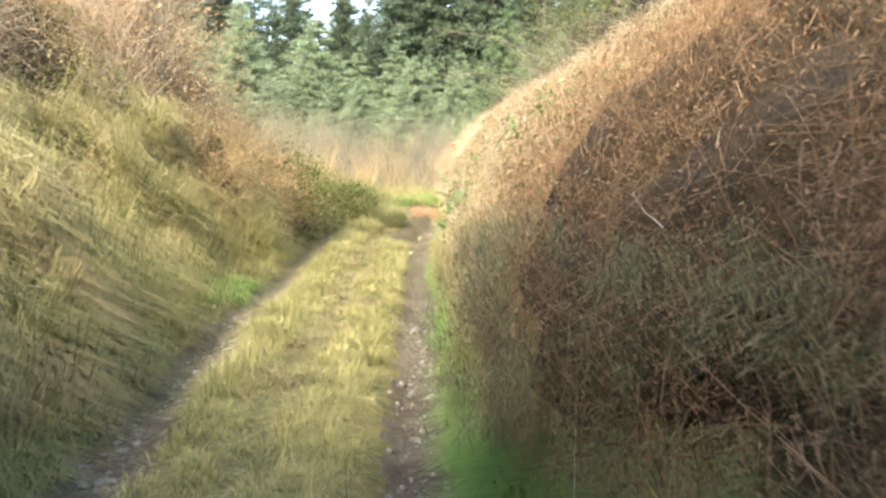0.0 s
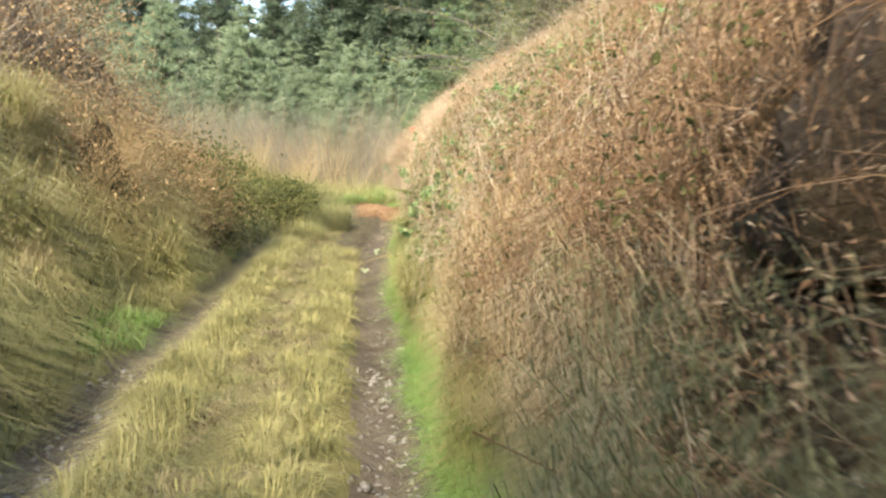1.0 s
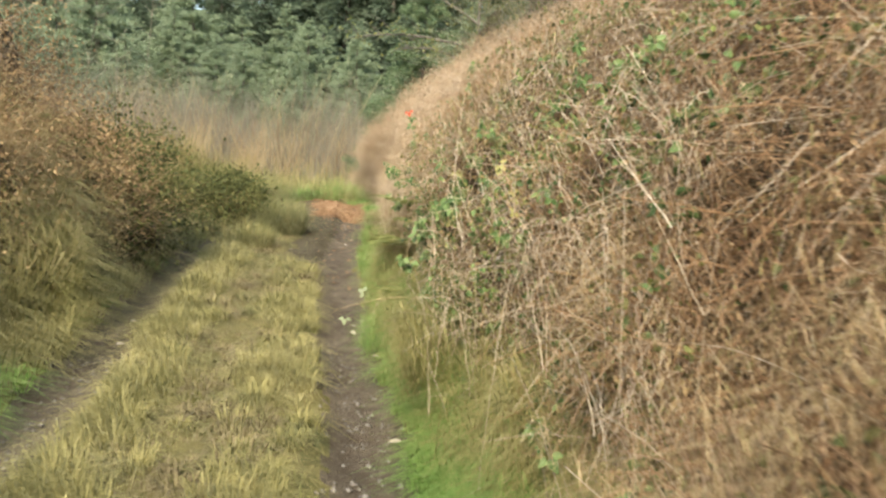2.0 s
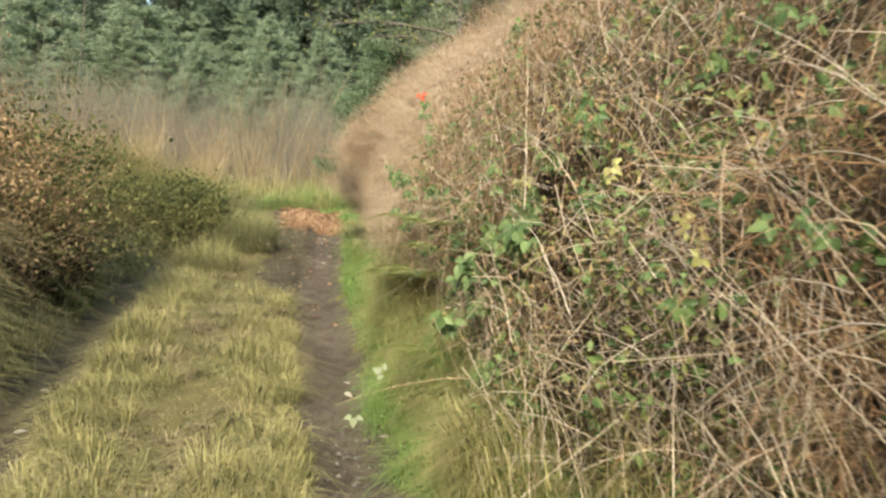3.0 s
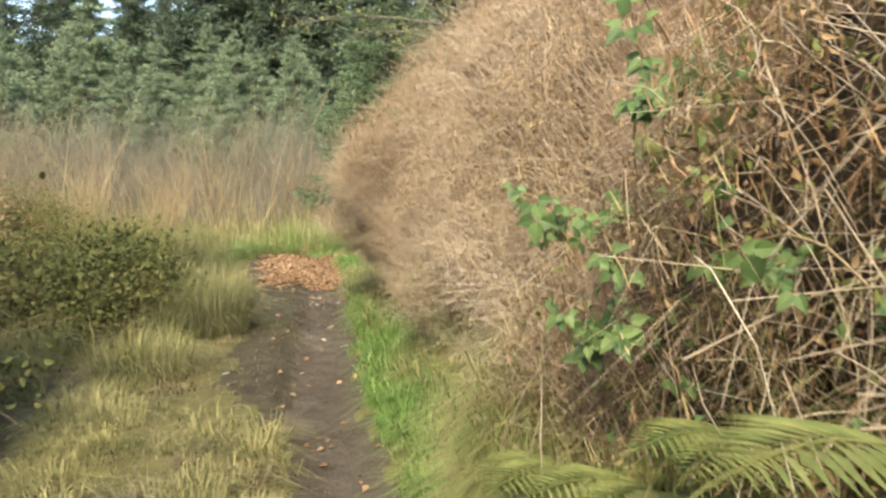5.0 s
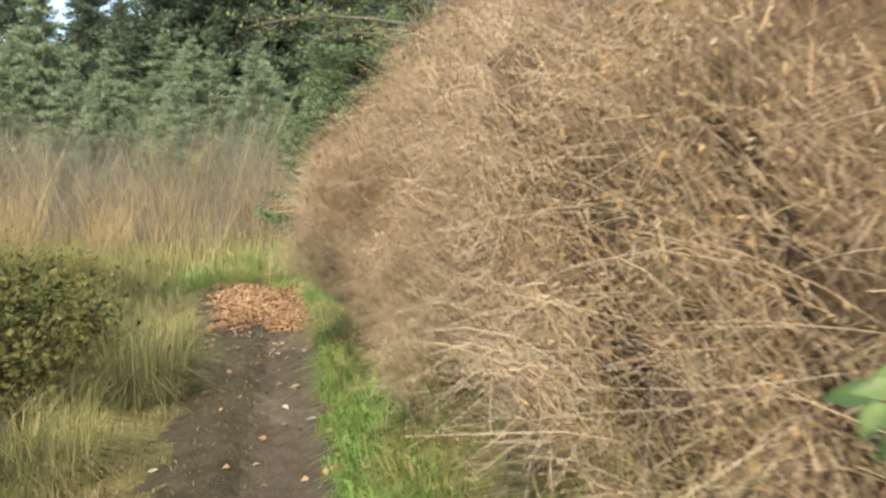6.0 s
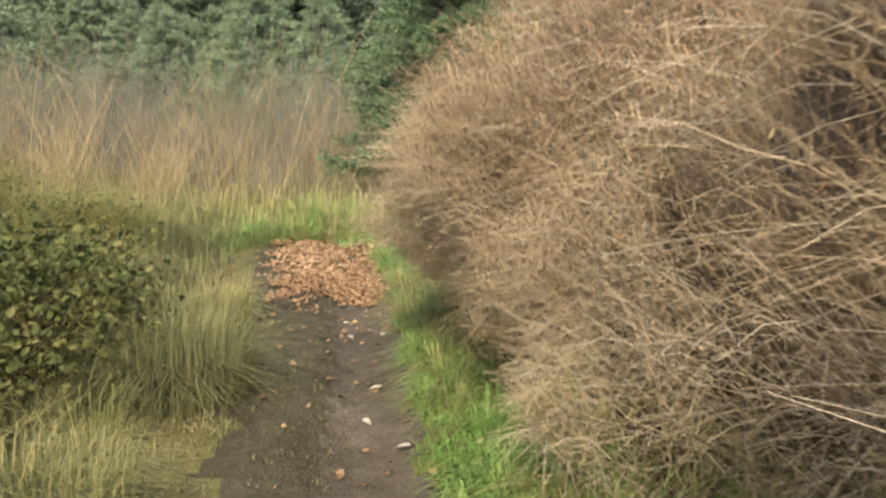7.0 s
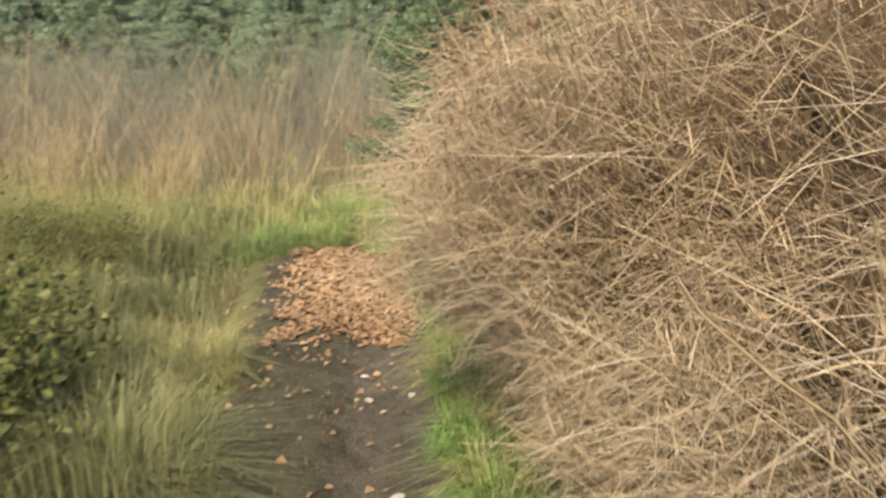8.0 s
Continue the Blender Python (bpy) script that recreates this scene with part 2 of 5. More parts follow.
def leaflets(centre, axis, normal, size, fold=0.25, aspect=0.5):
    """Small pointed leaves, folded along the midrib."""
    n = len(centre)
    axis = axis / np.linalg.norm(axis, axis=1, keepdims=True)
    side = np.cross(axis, normal)
    side /= np.maximum(np.linalg.norm(side, axis=1, keepdims=True), 1e-6)
    nn = np.cross(side, axis)
    S = np.asarray(size, float).reshape(-1, 1) * np.ones((n, 1))
    v = np.stack([centre - axis * S / 2, centre + side * S * aspect - axis * S * 0.08 + nn * S * fold,
                  centre + axis * S / 2, centre - side * S * aspect - axis * S * 0.08 + nn * S * fold], 1)
    k = np.arange(n)[:, None] * 4
    return v.reshape(-1, 3), [(k + [0, 1, 2], 0), (k + [0, 2, 3], 0)]


def ovate(centre, axis, normal, size, fold=0.2, aspect=0.34):
    """Broad leaves of six corners, folded along the midrib and drooping at the tip."""
    n = len(centre)
    axis = axis / np.linalg.norm(axis, axis=1, keepdims=True)
    side = np.cross(axis, normal)
    side /= np.maximum(np.linalg.norm(side, axis=1, keepdims=True), 1e-6)
    nn = np.cross(side, axis)
    S = np.asarray(size, float).reshape(-1, 1) * np.ones((n, 1))
    w = S * aspect
    v = np.stack([centre - axis * S / 2, centre - axis * S * 0.22 + side * w + nn * S * fold, centre + axis * S * 0.16 + side * w * 0.8 + nn * S * fold * 0.8,
                  centre + axis * S / 2 - nn * S * 0.12, centre + axis * S * 0.16 - side * w * 0.8 + nn * S * fold * 0.8, centre - axis * S * 0.22 - side * w + nn * S * fold], 1)
    k = np.arange(n)[:, None] * 6
    return v.reshape(-1, 3), [(k + [0, 1, 2, 3], 0), (k + [0, 3, 4, 5], 0)]


def joined(parts):
    """Several (verts, faces) with one slot each, put together."""
    vs, fs, n = [], [], 0
    for slot, (v, f) in enumerate(parts):
        vs.append(v)
        fs += [(a + n, slot) for a, _ in f]
        n += len(v)
    return np.concatenate(vs), fs


def stuff(name, made, mats, label, category, parent=None, at=None):
    """One object of many uncountable pieces."""
    v, f = made
    ob = new(name, mesh_from(name, v, f, mats))
    if parent:
        ob.parent = parent
        tagged(ob, label=label, kind="stuff")
    else:
        tagged(ob, label, category, kind="stuff")
    return ob


def part(name, me, parent, label=""):
    ob = new(name, me)
    ob.parent = parent
    return tagged(ob, label=label)


def thing(name, label, category, m=None, group=""):
    ob = new(name)
    ob.empty_display_size = 0.1
    if m is not None:
        ob.matrix_basis = m
    return tagged(ob, label, category, group)


def smooth(a):
    a = np.clip(a, 0, 1)
    return a * a * (3 - 2 * a)


def ripple(x, y, seed=0.0):
    """A cheap smooth unevenness between about -1 and 1."""
    return (np.sin(1.7 * x + 2.3 * y + seed) + np.sin(3.9 * x - 2.9 * y + 1.3 * seed) + np.sin(-6.1 * x + 5.3 * y + 2.1 * seed) * 0.6) / 2.6


def spread(n):
    return rng.normal(0, 1, (n, 3))


# ---- the lie of the land ----
RUT_R, RUT_L = -0.27, -1.88


def base_z(y):
    """The lane falls gently over its first metres, then runs level."""
    return 0.5 * smooth((6.5 - np.asarray(y, float)) / 10)


def rut_lines(y):
    """The middle of the right and of the left rut."""
    wob = 0.010 * np.sin(0.9 * y) + 0.012 * np.sin(2.3 * y + 1)
    return RUT_R + wob + 0.26 * smooth((11.5 - y) / 9) + 0.24 * smooth((y - 12.5) / 4), RUT_L + wob + 0.22 * smooth((7.0 - y) / 4) + 0.66 * smooth((y - 12.0) / 5)


def ground_z(x, y):
    x, y = np.asarray(x, float), np.asarray(y, float)
    z = 0.03 + 0.012 * ripple(x * 2, y * 2)
    near = smooth((21 - y) / 4)
    right, left = rut_lines(y)
    z = z - near * 0.085 * np.exp(-(((x - right) / 0.22) ** 4))
    z = z - near * 0.10 * np.exp(-(((x - left) / 0.24) ** 4))
    z = z + smooth((x - 0.2) / 1.3) * 0.5 * smooth((17.5 - y) / 3) + smooth((x - 0.06) / 0.8) * 0.55 * smooth((11.0 - y) / 1.5)
    z = z + smooth((-2.2 - x) / 1.6) * (0.75 * smooth((14 - y) / 6) + 0.15)
    z = z + 0.03 * ripple(x * 0.7, y * 0.7, 2) * smooth(np.abs(x + 0.9) / 3)
    return z + base_z(y) + 0.0015 * np.maximum(y - 25, 0) + 0.25 * ripple(x * 0.03, y * 0.03) * smooth((np.hypot(x, y - 8) - 25) / 40)


def in_rut(x, y):
    """How far a place lies inside a bare wheel rut: above 0 is bare."""
    right, left = rut_lines(y)
    rag = 0.05 * ripple(x * 3, y * 4, 5) + 0.03 * ripple(x * 9, y * 11, 1)
    r = 0.22 - np.abs(x - right) + rag
    l = 0.22 - np.abs(x - left) + rag
    bare = np.maximum(r, np.where(y < 14.0, l, -1))
    # The grown strip wears down to bare mud further along.
    late = 0.36 * smooth((y - 11.6) / 1.5) - np.abs(x + 0.45) + rag * 2.0
    bare = np.maximum(bare, np.where(y > 11.6, late, -1))
    return np.where(y < 18.3, bare, -1)


def axis_lines(lo, hi, step, far):
    out = [np.arange(lo, hi, step)]
    d, a, b = step, hi, lo
    up, down = [], []
    while a < far or b > -far:
        d *= 1.25
        a, b = a + d, b - d
        up.append(a), down.append(b)
    return np.concatenate([down[::-1], out[0], up])


def build_ground():
    xs, ys = axis_lines(-2.7, 1.2, 0.045, 900), axis_lines(-1.0, 20.0, 0.06, 900)
    X, Y = np.meshgrid(xs, ys, indexing="ij")
    Z = ground_z(X, Y) + rng.normal(0, 0.006, X.shape) * (np.hypot(X, Y - 9) < 14)
    nx, ny = X.shape
    v = np.stack([X, Y, Z], -1).reshape(-1, 3)
    i, j = np.meshgrid(np.arange(nx - 1), np.arange(ny - 1), indexing="ij")
    k = (i * ny + j).ravel()
    f = np.stack([k, k + ny, k + ny + 1, k + 1], -1)
    c = v[f].mean(1)
    bare = in_rut(c[:, 0], c[:, 1]) > 0
    right, _ = rut_lines(c[:, 1])
    moss = bare & (c[:, 1] > 12.0) & (c[:, 0] < right - 0.19 + 0.06 * ripple(c[:, 0] * 6, c[:, 1] * 6)) & (c[:, 0] > -1.1)
    mud = bare & ~moss
    ob = new("ground", mesh_from("ground", v, [(f[~bare], 0), (f[mud], 1), (f[moss], 2)], [TURF, MUD, MOSS]))
    ob.data.polygons.foreach_set("use_smooth", np.ones(len(f), bool))
    return tagged(ob, "muddy farm track with two wheel ruts through rough turf", "ground", kind="structure")


ground = build_ground()


def on_ground(x, y, lift=0.0):
    return np.stack([x, y, ground_z(x, y) + lift], 1)


def lawn(name, n, xr, yr, length, width, bend, mat, label, keep=None, lean=(0, 0), clump=0.0):
    x, y = rng.uniform(*xr, n), rng.uniform(*yr, n)
    ok = (in_rut(x, y) < rng.uniform(-0.06, 0.03, n)) & (rng.random(n) < 0.62 + 0.55 * ripple(x * 2.1, y * 2.1, 4) + 0.35 * ripple(x * 0.9, y * 0.8, 9))
    if keep is not None:
        ok &= keep(x, y)
    x, y = x[ok], y[ok]
    n = len(x)
    tall = 1 + clump * (0.6 * ripple(x * 3.1, y * 3.3, 7) + 0.6 * ripple(x * 1.1, y * 1.2, 3))
    L = rng.uniform(*length, n) * np.maximum(tall, 0.3)
    way = np.stack([rng.normal(lean[0], 0.6, n), rng.normal(lean[1], 0.6, n), np.zeros(n)], 1)
    return stuff(name, blades(on_ground(x, y, -0.01), way, L, rng.uniform(*width, n), rng.uniform(*bend, n)), [mat], label, "grass")


# ---- the grown strip, the verges and the banks ----
def worn(x, y):
    """Where the strip keeps its grass: thin along its trodden middle."""
    mid = smooth((np.abs(x + 1.0 + 0.10 * np.sin(1.3 * y)) - 0.05) / 0.25)
    return rng.random(len(x)) < (0.05 + 0.95 * mid) * np.clip(0.55 + 1.1 * ripple(x * 3.3, y * 2.7, 11), 0.05, 1)


lawn("strip_grass", 30000, (-1.75, -0.36), (0.5, 16.2), (0.04, 0.12), (0.003, 0.006), (0.9, 1.9), GRASS_STRAW, "yellowed grass strip between two wheel ruts", keep=worn, clump=1.0)
lawn("strip_grass", 24000, (-1.75, -0.36), (0.5, 16.2), (0.04, 0.13), (0.003, 0.006), (0.7, 1.8), GRASS_OLIVE, "olive grass between two wheel ruts", keep=worn, clump=0.6)
lawn("strip_grass", 16000, (-1.35, -0.65), (0.5, 16.2), (0.03, 0.09), (0.004, 0.009), (0.8, 1.9), TRODDEN, "trodden brown dead grass between two wheel ruts", clump=0.4)
def tufts(name, n, per, xr, yr, radius, length, width, bend, mat, label, keep=None, lean=(0, 0)):
    """Many small tufts, each of blades fanning out from one root."""
    x, y = rng.uniform(*xr, n), rng.uniform(*yr, n)
    ok = in_rut(x, y) < -0.03
    if keep is not None:
        ok &= keep(x, y)
    x, y = x[ok], y[ok]
    size = rng.uniform(0.5, 1.3, len(x))
    i = rng.integers(0, len(x), len(x) * per)
    a, r = rng.uniform(0, 2 * np.pi, len(i)), radius * size[i] * np.sqrt(rng.random(len(i)))
    px, py = x[i] + r * np.cos(a), y[i] + r * np.sin(a)
    way = np.stack([np.cos(a) + lean[0], np.sin(a) + lean[1], 0 * a], 1) + spread(len(i)) * [0.45, 0.45, 0]
    return stuff(name, blades(on_ground(px, py, -0.01), way, rng.uniform(*length, len(i)) * size[i], rng.uniform(*width, len(i)), rng.uniform(*bend, len(i))), [mat], label, "grass")


tufts("strip_tufts", 430, 95, (-1.72, -0.38), (0.5, 15.5), 0.07, (0.08, 0.24), (0.003, 0.006), (0.5, 1.5), GRASS_STRAW, "straw-yellow grass tufts on the grown strip", keep=worn)
tufts("strip_tufts", 260, 80, (-1.70, -0.42), (0.5, 15.5), 0.08, (0.06, 0.2), (0.003, 0.006), (0.6, 1.6), GRASS_OLIVE, "olive grass tufts on the grown strip", keep=worn)
tufts("strip_tufts", 170, 110, (-1.66, -1.3), (4.0, 13.5), 0.09, (0.14, 0.34), (0.003, 0.006), (0.4, 1.4), GRASS_STRAW, "tall straw-yellow grass tufts fringing the rut", lean=(-0.3, -0.2))
tufts("strip_tufts", 120, 100, (-0.85, -0.5), (3.0, 11.5), 0.08, (0.12, 0.28), (0.003, 0.006), (0.4, 1.4), GRASS_STRAW, "straw-yellow grass tufts along the mud", lean=(0.2, -0.2))
tufts("strip_tufts", 70, 90, (-1.5, -0.6), (5.0, 13.5), 0.09, (0.08, 0.2), (0.004, 0.008), (0.7, 1.8), TRODDEN, "flattened brown grass tufts on the grown strip")
tufts("strip_tufts", 130, 80, (-1.6, -0.45), (0.5, 15.5), 0.08, (0.05, 0.15), (0.003, 0.006), (0.6, 1.6), GRASS_DULL, "dull green grass tufts on the grown strip")
tufts("bank_tufts", 330, 70, (-3.6, -2.12), (1.0, 13.5), 0.10, (0.2, 0.6), (0.004, 0.008), (0.5, 1.4), GRASS_STRAW, "straw grass tufts hanging from the bank", keep=lambda x, y: (x < -2.7) | (y > 8.5), lean=(0.6, -0.3))
tufts("bank_tufts", 260, 70, (-3.4, -2.10), (1.0, 13.5), 0.10, (0.15, 0.45), (0.004, 0.008), (0.5, 1.4), GRASS_GREEN, "green grass tufts at the bank foot", keep=lambda x, y: ripple(x, y, 6) > -0.1, lean=(0.6, -0.3))
# Green grass in a duller colour, painting the bank's own shade at its foot.
tufts("bank_tufts", 320, 80, (-2.9, -1.75), (1.0, 7.0), 0.10, (0.12, 0.4), (0.004, 0.008), (0.5, 1.4), GRASS_DULL, "green grass tufts low on the bank, dulled to paint overhang shade", lean=(0.6, -0.3))
tufts("verge_tufts", 620, 80, (0.08, 0.55), (3.0, 8.2), 0.08, (0.10, 0.26), (0.003, 0.006), (0.5, 1.4), GRASS_GREEN, "lush bright green grass tufts between rut and hedge", lean=(-0.4, -0.2))
tufts("verge_tufts", 150, 70, (0.05, 0.85), (0.8, 5.0), 0.08, (0.12, 0.34), (0.003, 0.007), (0.5, 1.4), GRASS_GREEN, "bright green grass tufts climbing to the hedge foot", lean=(-0.4, -0.2))
tufts("verge_tufts", 70, 80, (-0.02, 0.22), (8.2, 10.0), 0.08, (0.12, 0.3), (0.003, 0.007), (0.4, 1.2), GRASS_GREEN, "lush green grass tufts under ferns", lean=(-0.4, -0.2))
tufts("verge_tufts", 220, 60, (0.0, 0.5), (1.0, 18.0), 0.07, (0.1, 0.28), (0.003, 0.007), (0.5, 1.4), GRASS_GREEN, "bright green grass tufts along the rut", lean=(-0.4, -0.2))
tufts("verge_tufts", 200, 60, (0.2, 0.75), (3.5, 16.5), 0.07, (0.15, 0.38), (0.003, 0.006), (0.5, 1.4), GRASS_STRAW, "straw grass tufts at the hedge foot", lean=(-0.5, -0.2))
tufts("rough_tufts", 200, 110, (-4.5, -1.25), (12.8, 20), 0.12, (0.2, 0.65), (0.003, 0.007), (0.2, 1.3), GRASS_DULL, "dull green rough grass tufts")
tufts("rough_tufts", 150, 100, (-4.5, -1.25), (12.8, 20), 0.12, (0.2, 0.6), (0.003, 0.007), (0.3, 1.4), GRASS_OLIVE, "olive rough grass tufts")
lawn("strip_grass", 8000, (-1.78, -1.4), (0.5, 14.5), (0.12, 0.26), (0.003, 0.006), (0.4, 1.3), GRASS_STRAW, "longer pale grass fringing the rut", lean=(-0.5, -0.3), clump=0.7)
lawn("verge_grass", 52000, (-0.06, 0.45), (0.5, 19), (0.05, 0.17), (0.003, 0.007), (0.4, 1.2), GRASS_GREEN, "bright green verge grass beside the rut", lean=(-0.5, -0.2), clump=0.4)
lawn("verge_grass", 26000, (0.25, 1.05), (0.8, 5.8), (0.07, 0.2), (0.003, 0.006), (0.5, 1.5), GRASS_GREEN, "deep green grass on the bank under the hedge", lean=(-0.5, -0.2), clump=0.6)
lawn("verge_grass", 12000, (0.44, 0.95), (0.5, 16.5), (0.08, 0.24), (0.003, 0.007), (0.6, 1.7), GRASS_OLIVE, "long yellow-green grass draping from the hedge foot", lean=(-1.0, -0.3), clump=0.5)
lawn("bank_grass", 12000, (-3.5, -1.8), (0.0, 14), (0.15, 0.5), (0.005, 0.011), (0.5, 1.4), GRASS_DULL, "long olive grass hanging over the bank", lean=(1.0, -0.3), clump=0.5)
lawn("bank_grass", 10000, (-3.9, -1.95), (0.0, 15), (0.2, 0.6), (0.004, 0.009), (0.5, 1.4), GRASS_STRAW, "straw-coloured long grass on the bank", keep=lambda x, y: (x < -2.75) | (y > 8.5), lean=(1.0, -0.3), clump=0.6)
lawn("rough_grass", 26000, (-5.0, -0.95), (13.5, 20), (0.12, 0.42), (0.004, 0.009), (0.3, 1.3), GRASS_DULL, "rough dull-green grass beside the leaf-strewn track", keep=lambda x, y: x < -1.0 - 0.35 * smooth((16 - y) / 2), clump=0.6)
lawn("meadow_grass", 20000, (-8, 3.5), (18, 28), (0.2, 0.6), (0.006, 0.014), (0.2, 0.9), GRASS_STRAW, "yellow rough grass beyond the track", keep=lambda x, y: (y > 18.6) | (x < -2.0) | (x > 0.5), clump=0.6)
lawn("meadow_grass", 18000, (-8, 3.5), (17.5, 25), (0.15, 0.45), (0.006, 0.014), (0.2, 0.9), GRASS_OLIVE, "olive rough grass beyond the track", keep=lambda x, y: (y > 18.6) | (x < -2.0) | (x > 0.5), clump=0.6)


def few(x, y):
    return (rng.random(len(x)) < 0.5) & (x < rut_lines(y)[0] - 0.15)


x, y = rng.uniform(-0.75, -0.2, 2600), rng.uniform(12.4, 16.2, 2600)
ok = few(x, y) & (rng.random(2600) < 0.25)
stuff("moss_tufts", blades(on_ground(x[ok], y[ok], -0.005), spread(int(ok.sum())) * [1, 1, 0], rng.uniform(0.02, 0.07, int(ok.sum())), 0.005, rng.uniform(0.4, 1.4, int(ok.sum()))), [GRASS_DULL], "short mossy grass on the mud", "grass")


def tussock(x, y, n, tall, wide, mats, label, name="grass_tussock"):
    a, r = rng.uniform(0, 2 * np.pi, n), wide * np.sqrt(rng.random(n)) * 0.45
    px, py = x + r * np.cos(a), y + r * np.sin(a)
    way = np.stack([np.cos(a), np.sin(a), 0 * a], 1) + 0.5 * spread(n) * [1, 1, 0]
    half = n // 2
    L = tall * rng.uniform(0.35, 1.15, n)
    z0 = float(ground_z(x, y))
    base = thing(name, label, "grass", pose(x, y, z0), "grass tussocks")
    for word, mat, k in (("greener_tuft", mats[0], slice(0, half)), ("drier_tuft", mats[1], slice(half, n))):
        made = blades(on_ground(px[k], py[k], -0.01) - [x, y, z0], way[k], L[k], rng.uniform(0.003, 0.006, len(px[k])), rng.uniform(0.1, 1.2, len(px[k])))
        stuff(word, made, [mat], "", "", base)
    return base


for x, y, n, tall, wide, pair, label in (
    (-1.05, 14.5, 2800, 0.58, 0.75, [GRASS_DULL, GRASS_DULL], "large grey-green grass tussock at the rut edge"),
    (-1.3, 13.3, 1400, 0.36, 0.6, [GRASS_STRAW, GRASS_DULL], "straw grass tussock on the grown strip"),
    (-0.95, 15.7, 1100, 0.38, 0.4, [GRASS_STRAW, GRASS_STRAW], "pale straw grass tussock beside fallen leaves"),
    (-1.0, 18.5, 1200, 0.38, 0.8, [GRASS_GREEN, GRASS_DULL], "fresh green rush tuft beyond fallen leaves"),
    (-0.55, 18.7, 1000, 0.34, 0.7, [GRASS_GREEN, GRASS_OLIVE], "green rush tuft beyond fallen leaves"),
    (0.45, 18.9, 1600, 0.45, 0.9, [GRASS_STRAW, GRASS_GREEN], "yellow-green grass mound beyond fallen leaves"),
    (-0.15, 19.6, 1300, 0.48, 0.9, [GRASS_STRAW, GRASS_GREEN], "yellow-green grass mound at the lane end"),
    (-2.3, 16.6, 1800, 0.55, 1.1, [GRASS_DULL, GRASS_STRAW], "tall olive tussock beside the track"),
    (-1.75, 15.7, 1700, 0.45, 0.9, [GRASS_DULL, GRASS_OLIVE], "olive grass tussock overhanging the rut"),
    (-3.2, 17.8, 1800, 0.65, 1.2, [GRASS_STRAW, GRASS_OLIVE], "tall straw tussock in rough grass"),
    (-4.2, 19.0, 1800, 0.7, 1.2, [GRASS_STRAW, GRASS_OLIVE], "tall straw tussock in rough grass"),
    (-1.9, 18.6, 1500, 0.55, 1.0, [GRASS_STRAW, GRASS_OLIVE], "straw tussock in rough grass"),
    (-2.8, 19.8, 1500, 0.6, 1.1, [GRASS_STRAW, GRASS_OLIVE], "straw tussock in rough grass"),
):
    tussock(x, y, n, tall, wide, pair, label)


# ---- hedges ----
def lumps(y, z, seed):
    fine = 0.09 * np.sin(9.3 * y + 3.1 * z + seed) * np.sin(7.7 * z - 2.9 * y) + 0.12 * ripple(1.5 * y, 1.7 * z, seed)
    return fine + 0.13 * np.sin(1.1 * y + 0.7 * z + seed) + 0.10 * np.sin(2.3 * y - 2.1 * z + 2 * seed) + 0.07 * np.sin(5.1 * y + 4.1 * z)


R_Z = np.array([0.0, 0.35, 0.8, 1.2, 1.6, 2.0, 2.5, 3.0, 3.4, 4.2])
R_BANK = np.array([0.24, 0.24, 0.28, 0.29, 0.44, 0.76, 1.35, 2.0, 2.5, 3.3])
R_TWIG = np.array([0.48, 0.40, 0.27, 0.15, 0.24, 0.55, 1.35, 2.2, 2.8, 3.6])


def right_face(y, z):
    """x of the right hedge's face, z counted from the lane: a grassy bank first, an overhang of twigs further along."""
    z = z * (1 + 0.7 * smooth((y - 13.4) / 1.6))
    k = smooth((y - 9.8) / 1.6)
    end = smooth((y - 14.8) / 1.8)
    return np.interp(z, R_Z, R_BANK) * (1 - k) + np.interp(z, R_Z, R_TWIG) * k + lumps(y, z, 0.4) * (0.75 + 0.15 * k) - 0.13 * np.exp(-(((y - 9.6) / 0.65) ** 2)) * smooth((z - 0.7) / 0.4) * smooth((2.6 - z) / 0.6) + end * 1.6 + 0.22 * smooth((3.5 - y) / 3) + 0.36 * smooth((5.8 - y) / 1.6) * smooth((1.0 - z) / 0.7) + 0.10 * np.exp(-(((y - 13.9) / 1.0) ** 2)) * smooth((1.45 - z) / 0.4)


L_Z = np.array([0.0, 0.5, 1.0, 1.5, 2.0, 2.6, 3.2, 3.8])
L_X = np.array([-2.45, -2.7, -3.05, -3.4, -3.75, -4.2, -4.7, -5.3])


def left_face(y, z):
    return np.interp(z, L_Z, L_X) + 1.3 * lumps(y, z, 2.4) - 1.2 * smooth((y - 10.5) / 4)


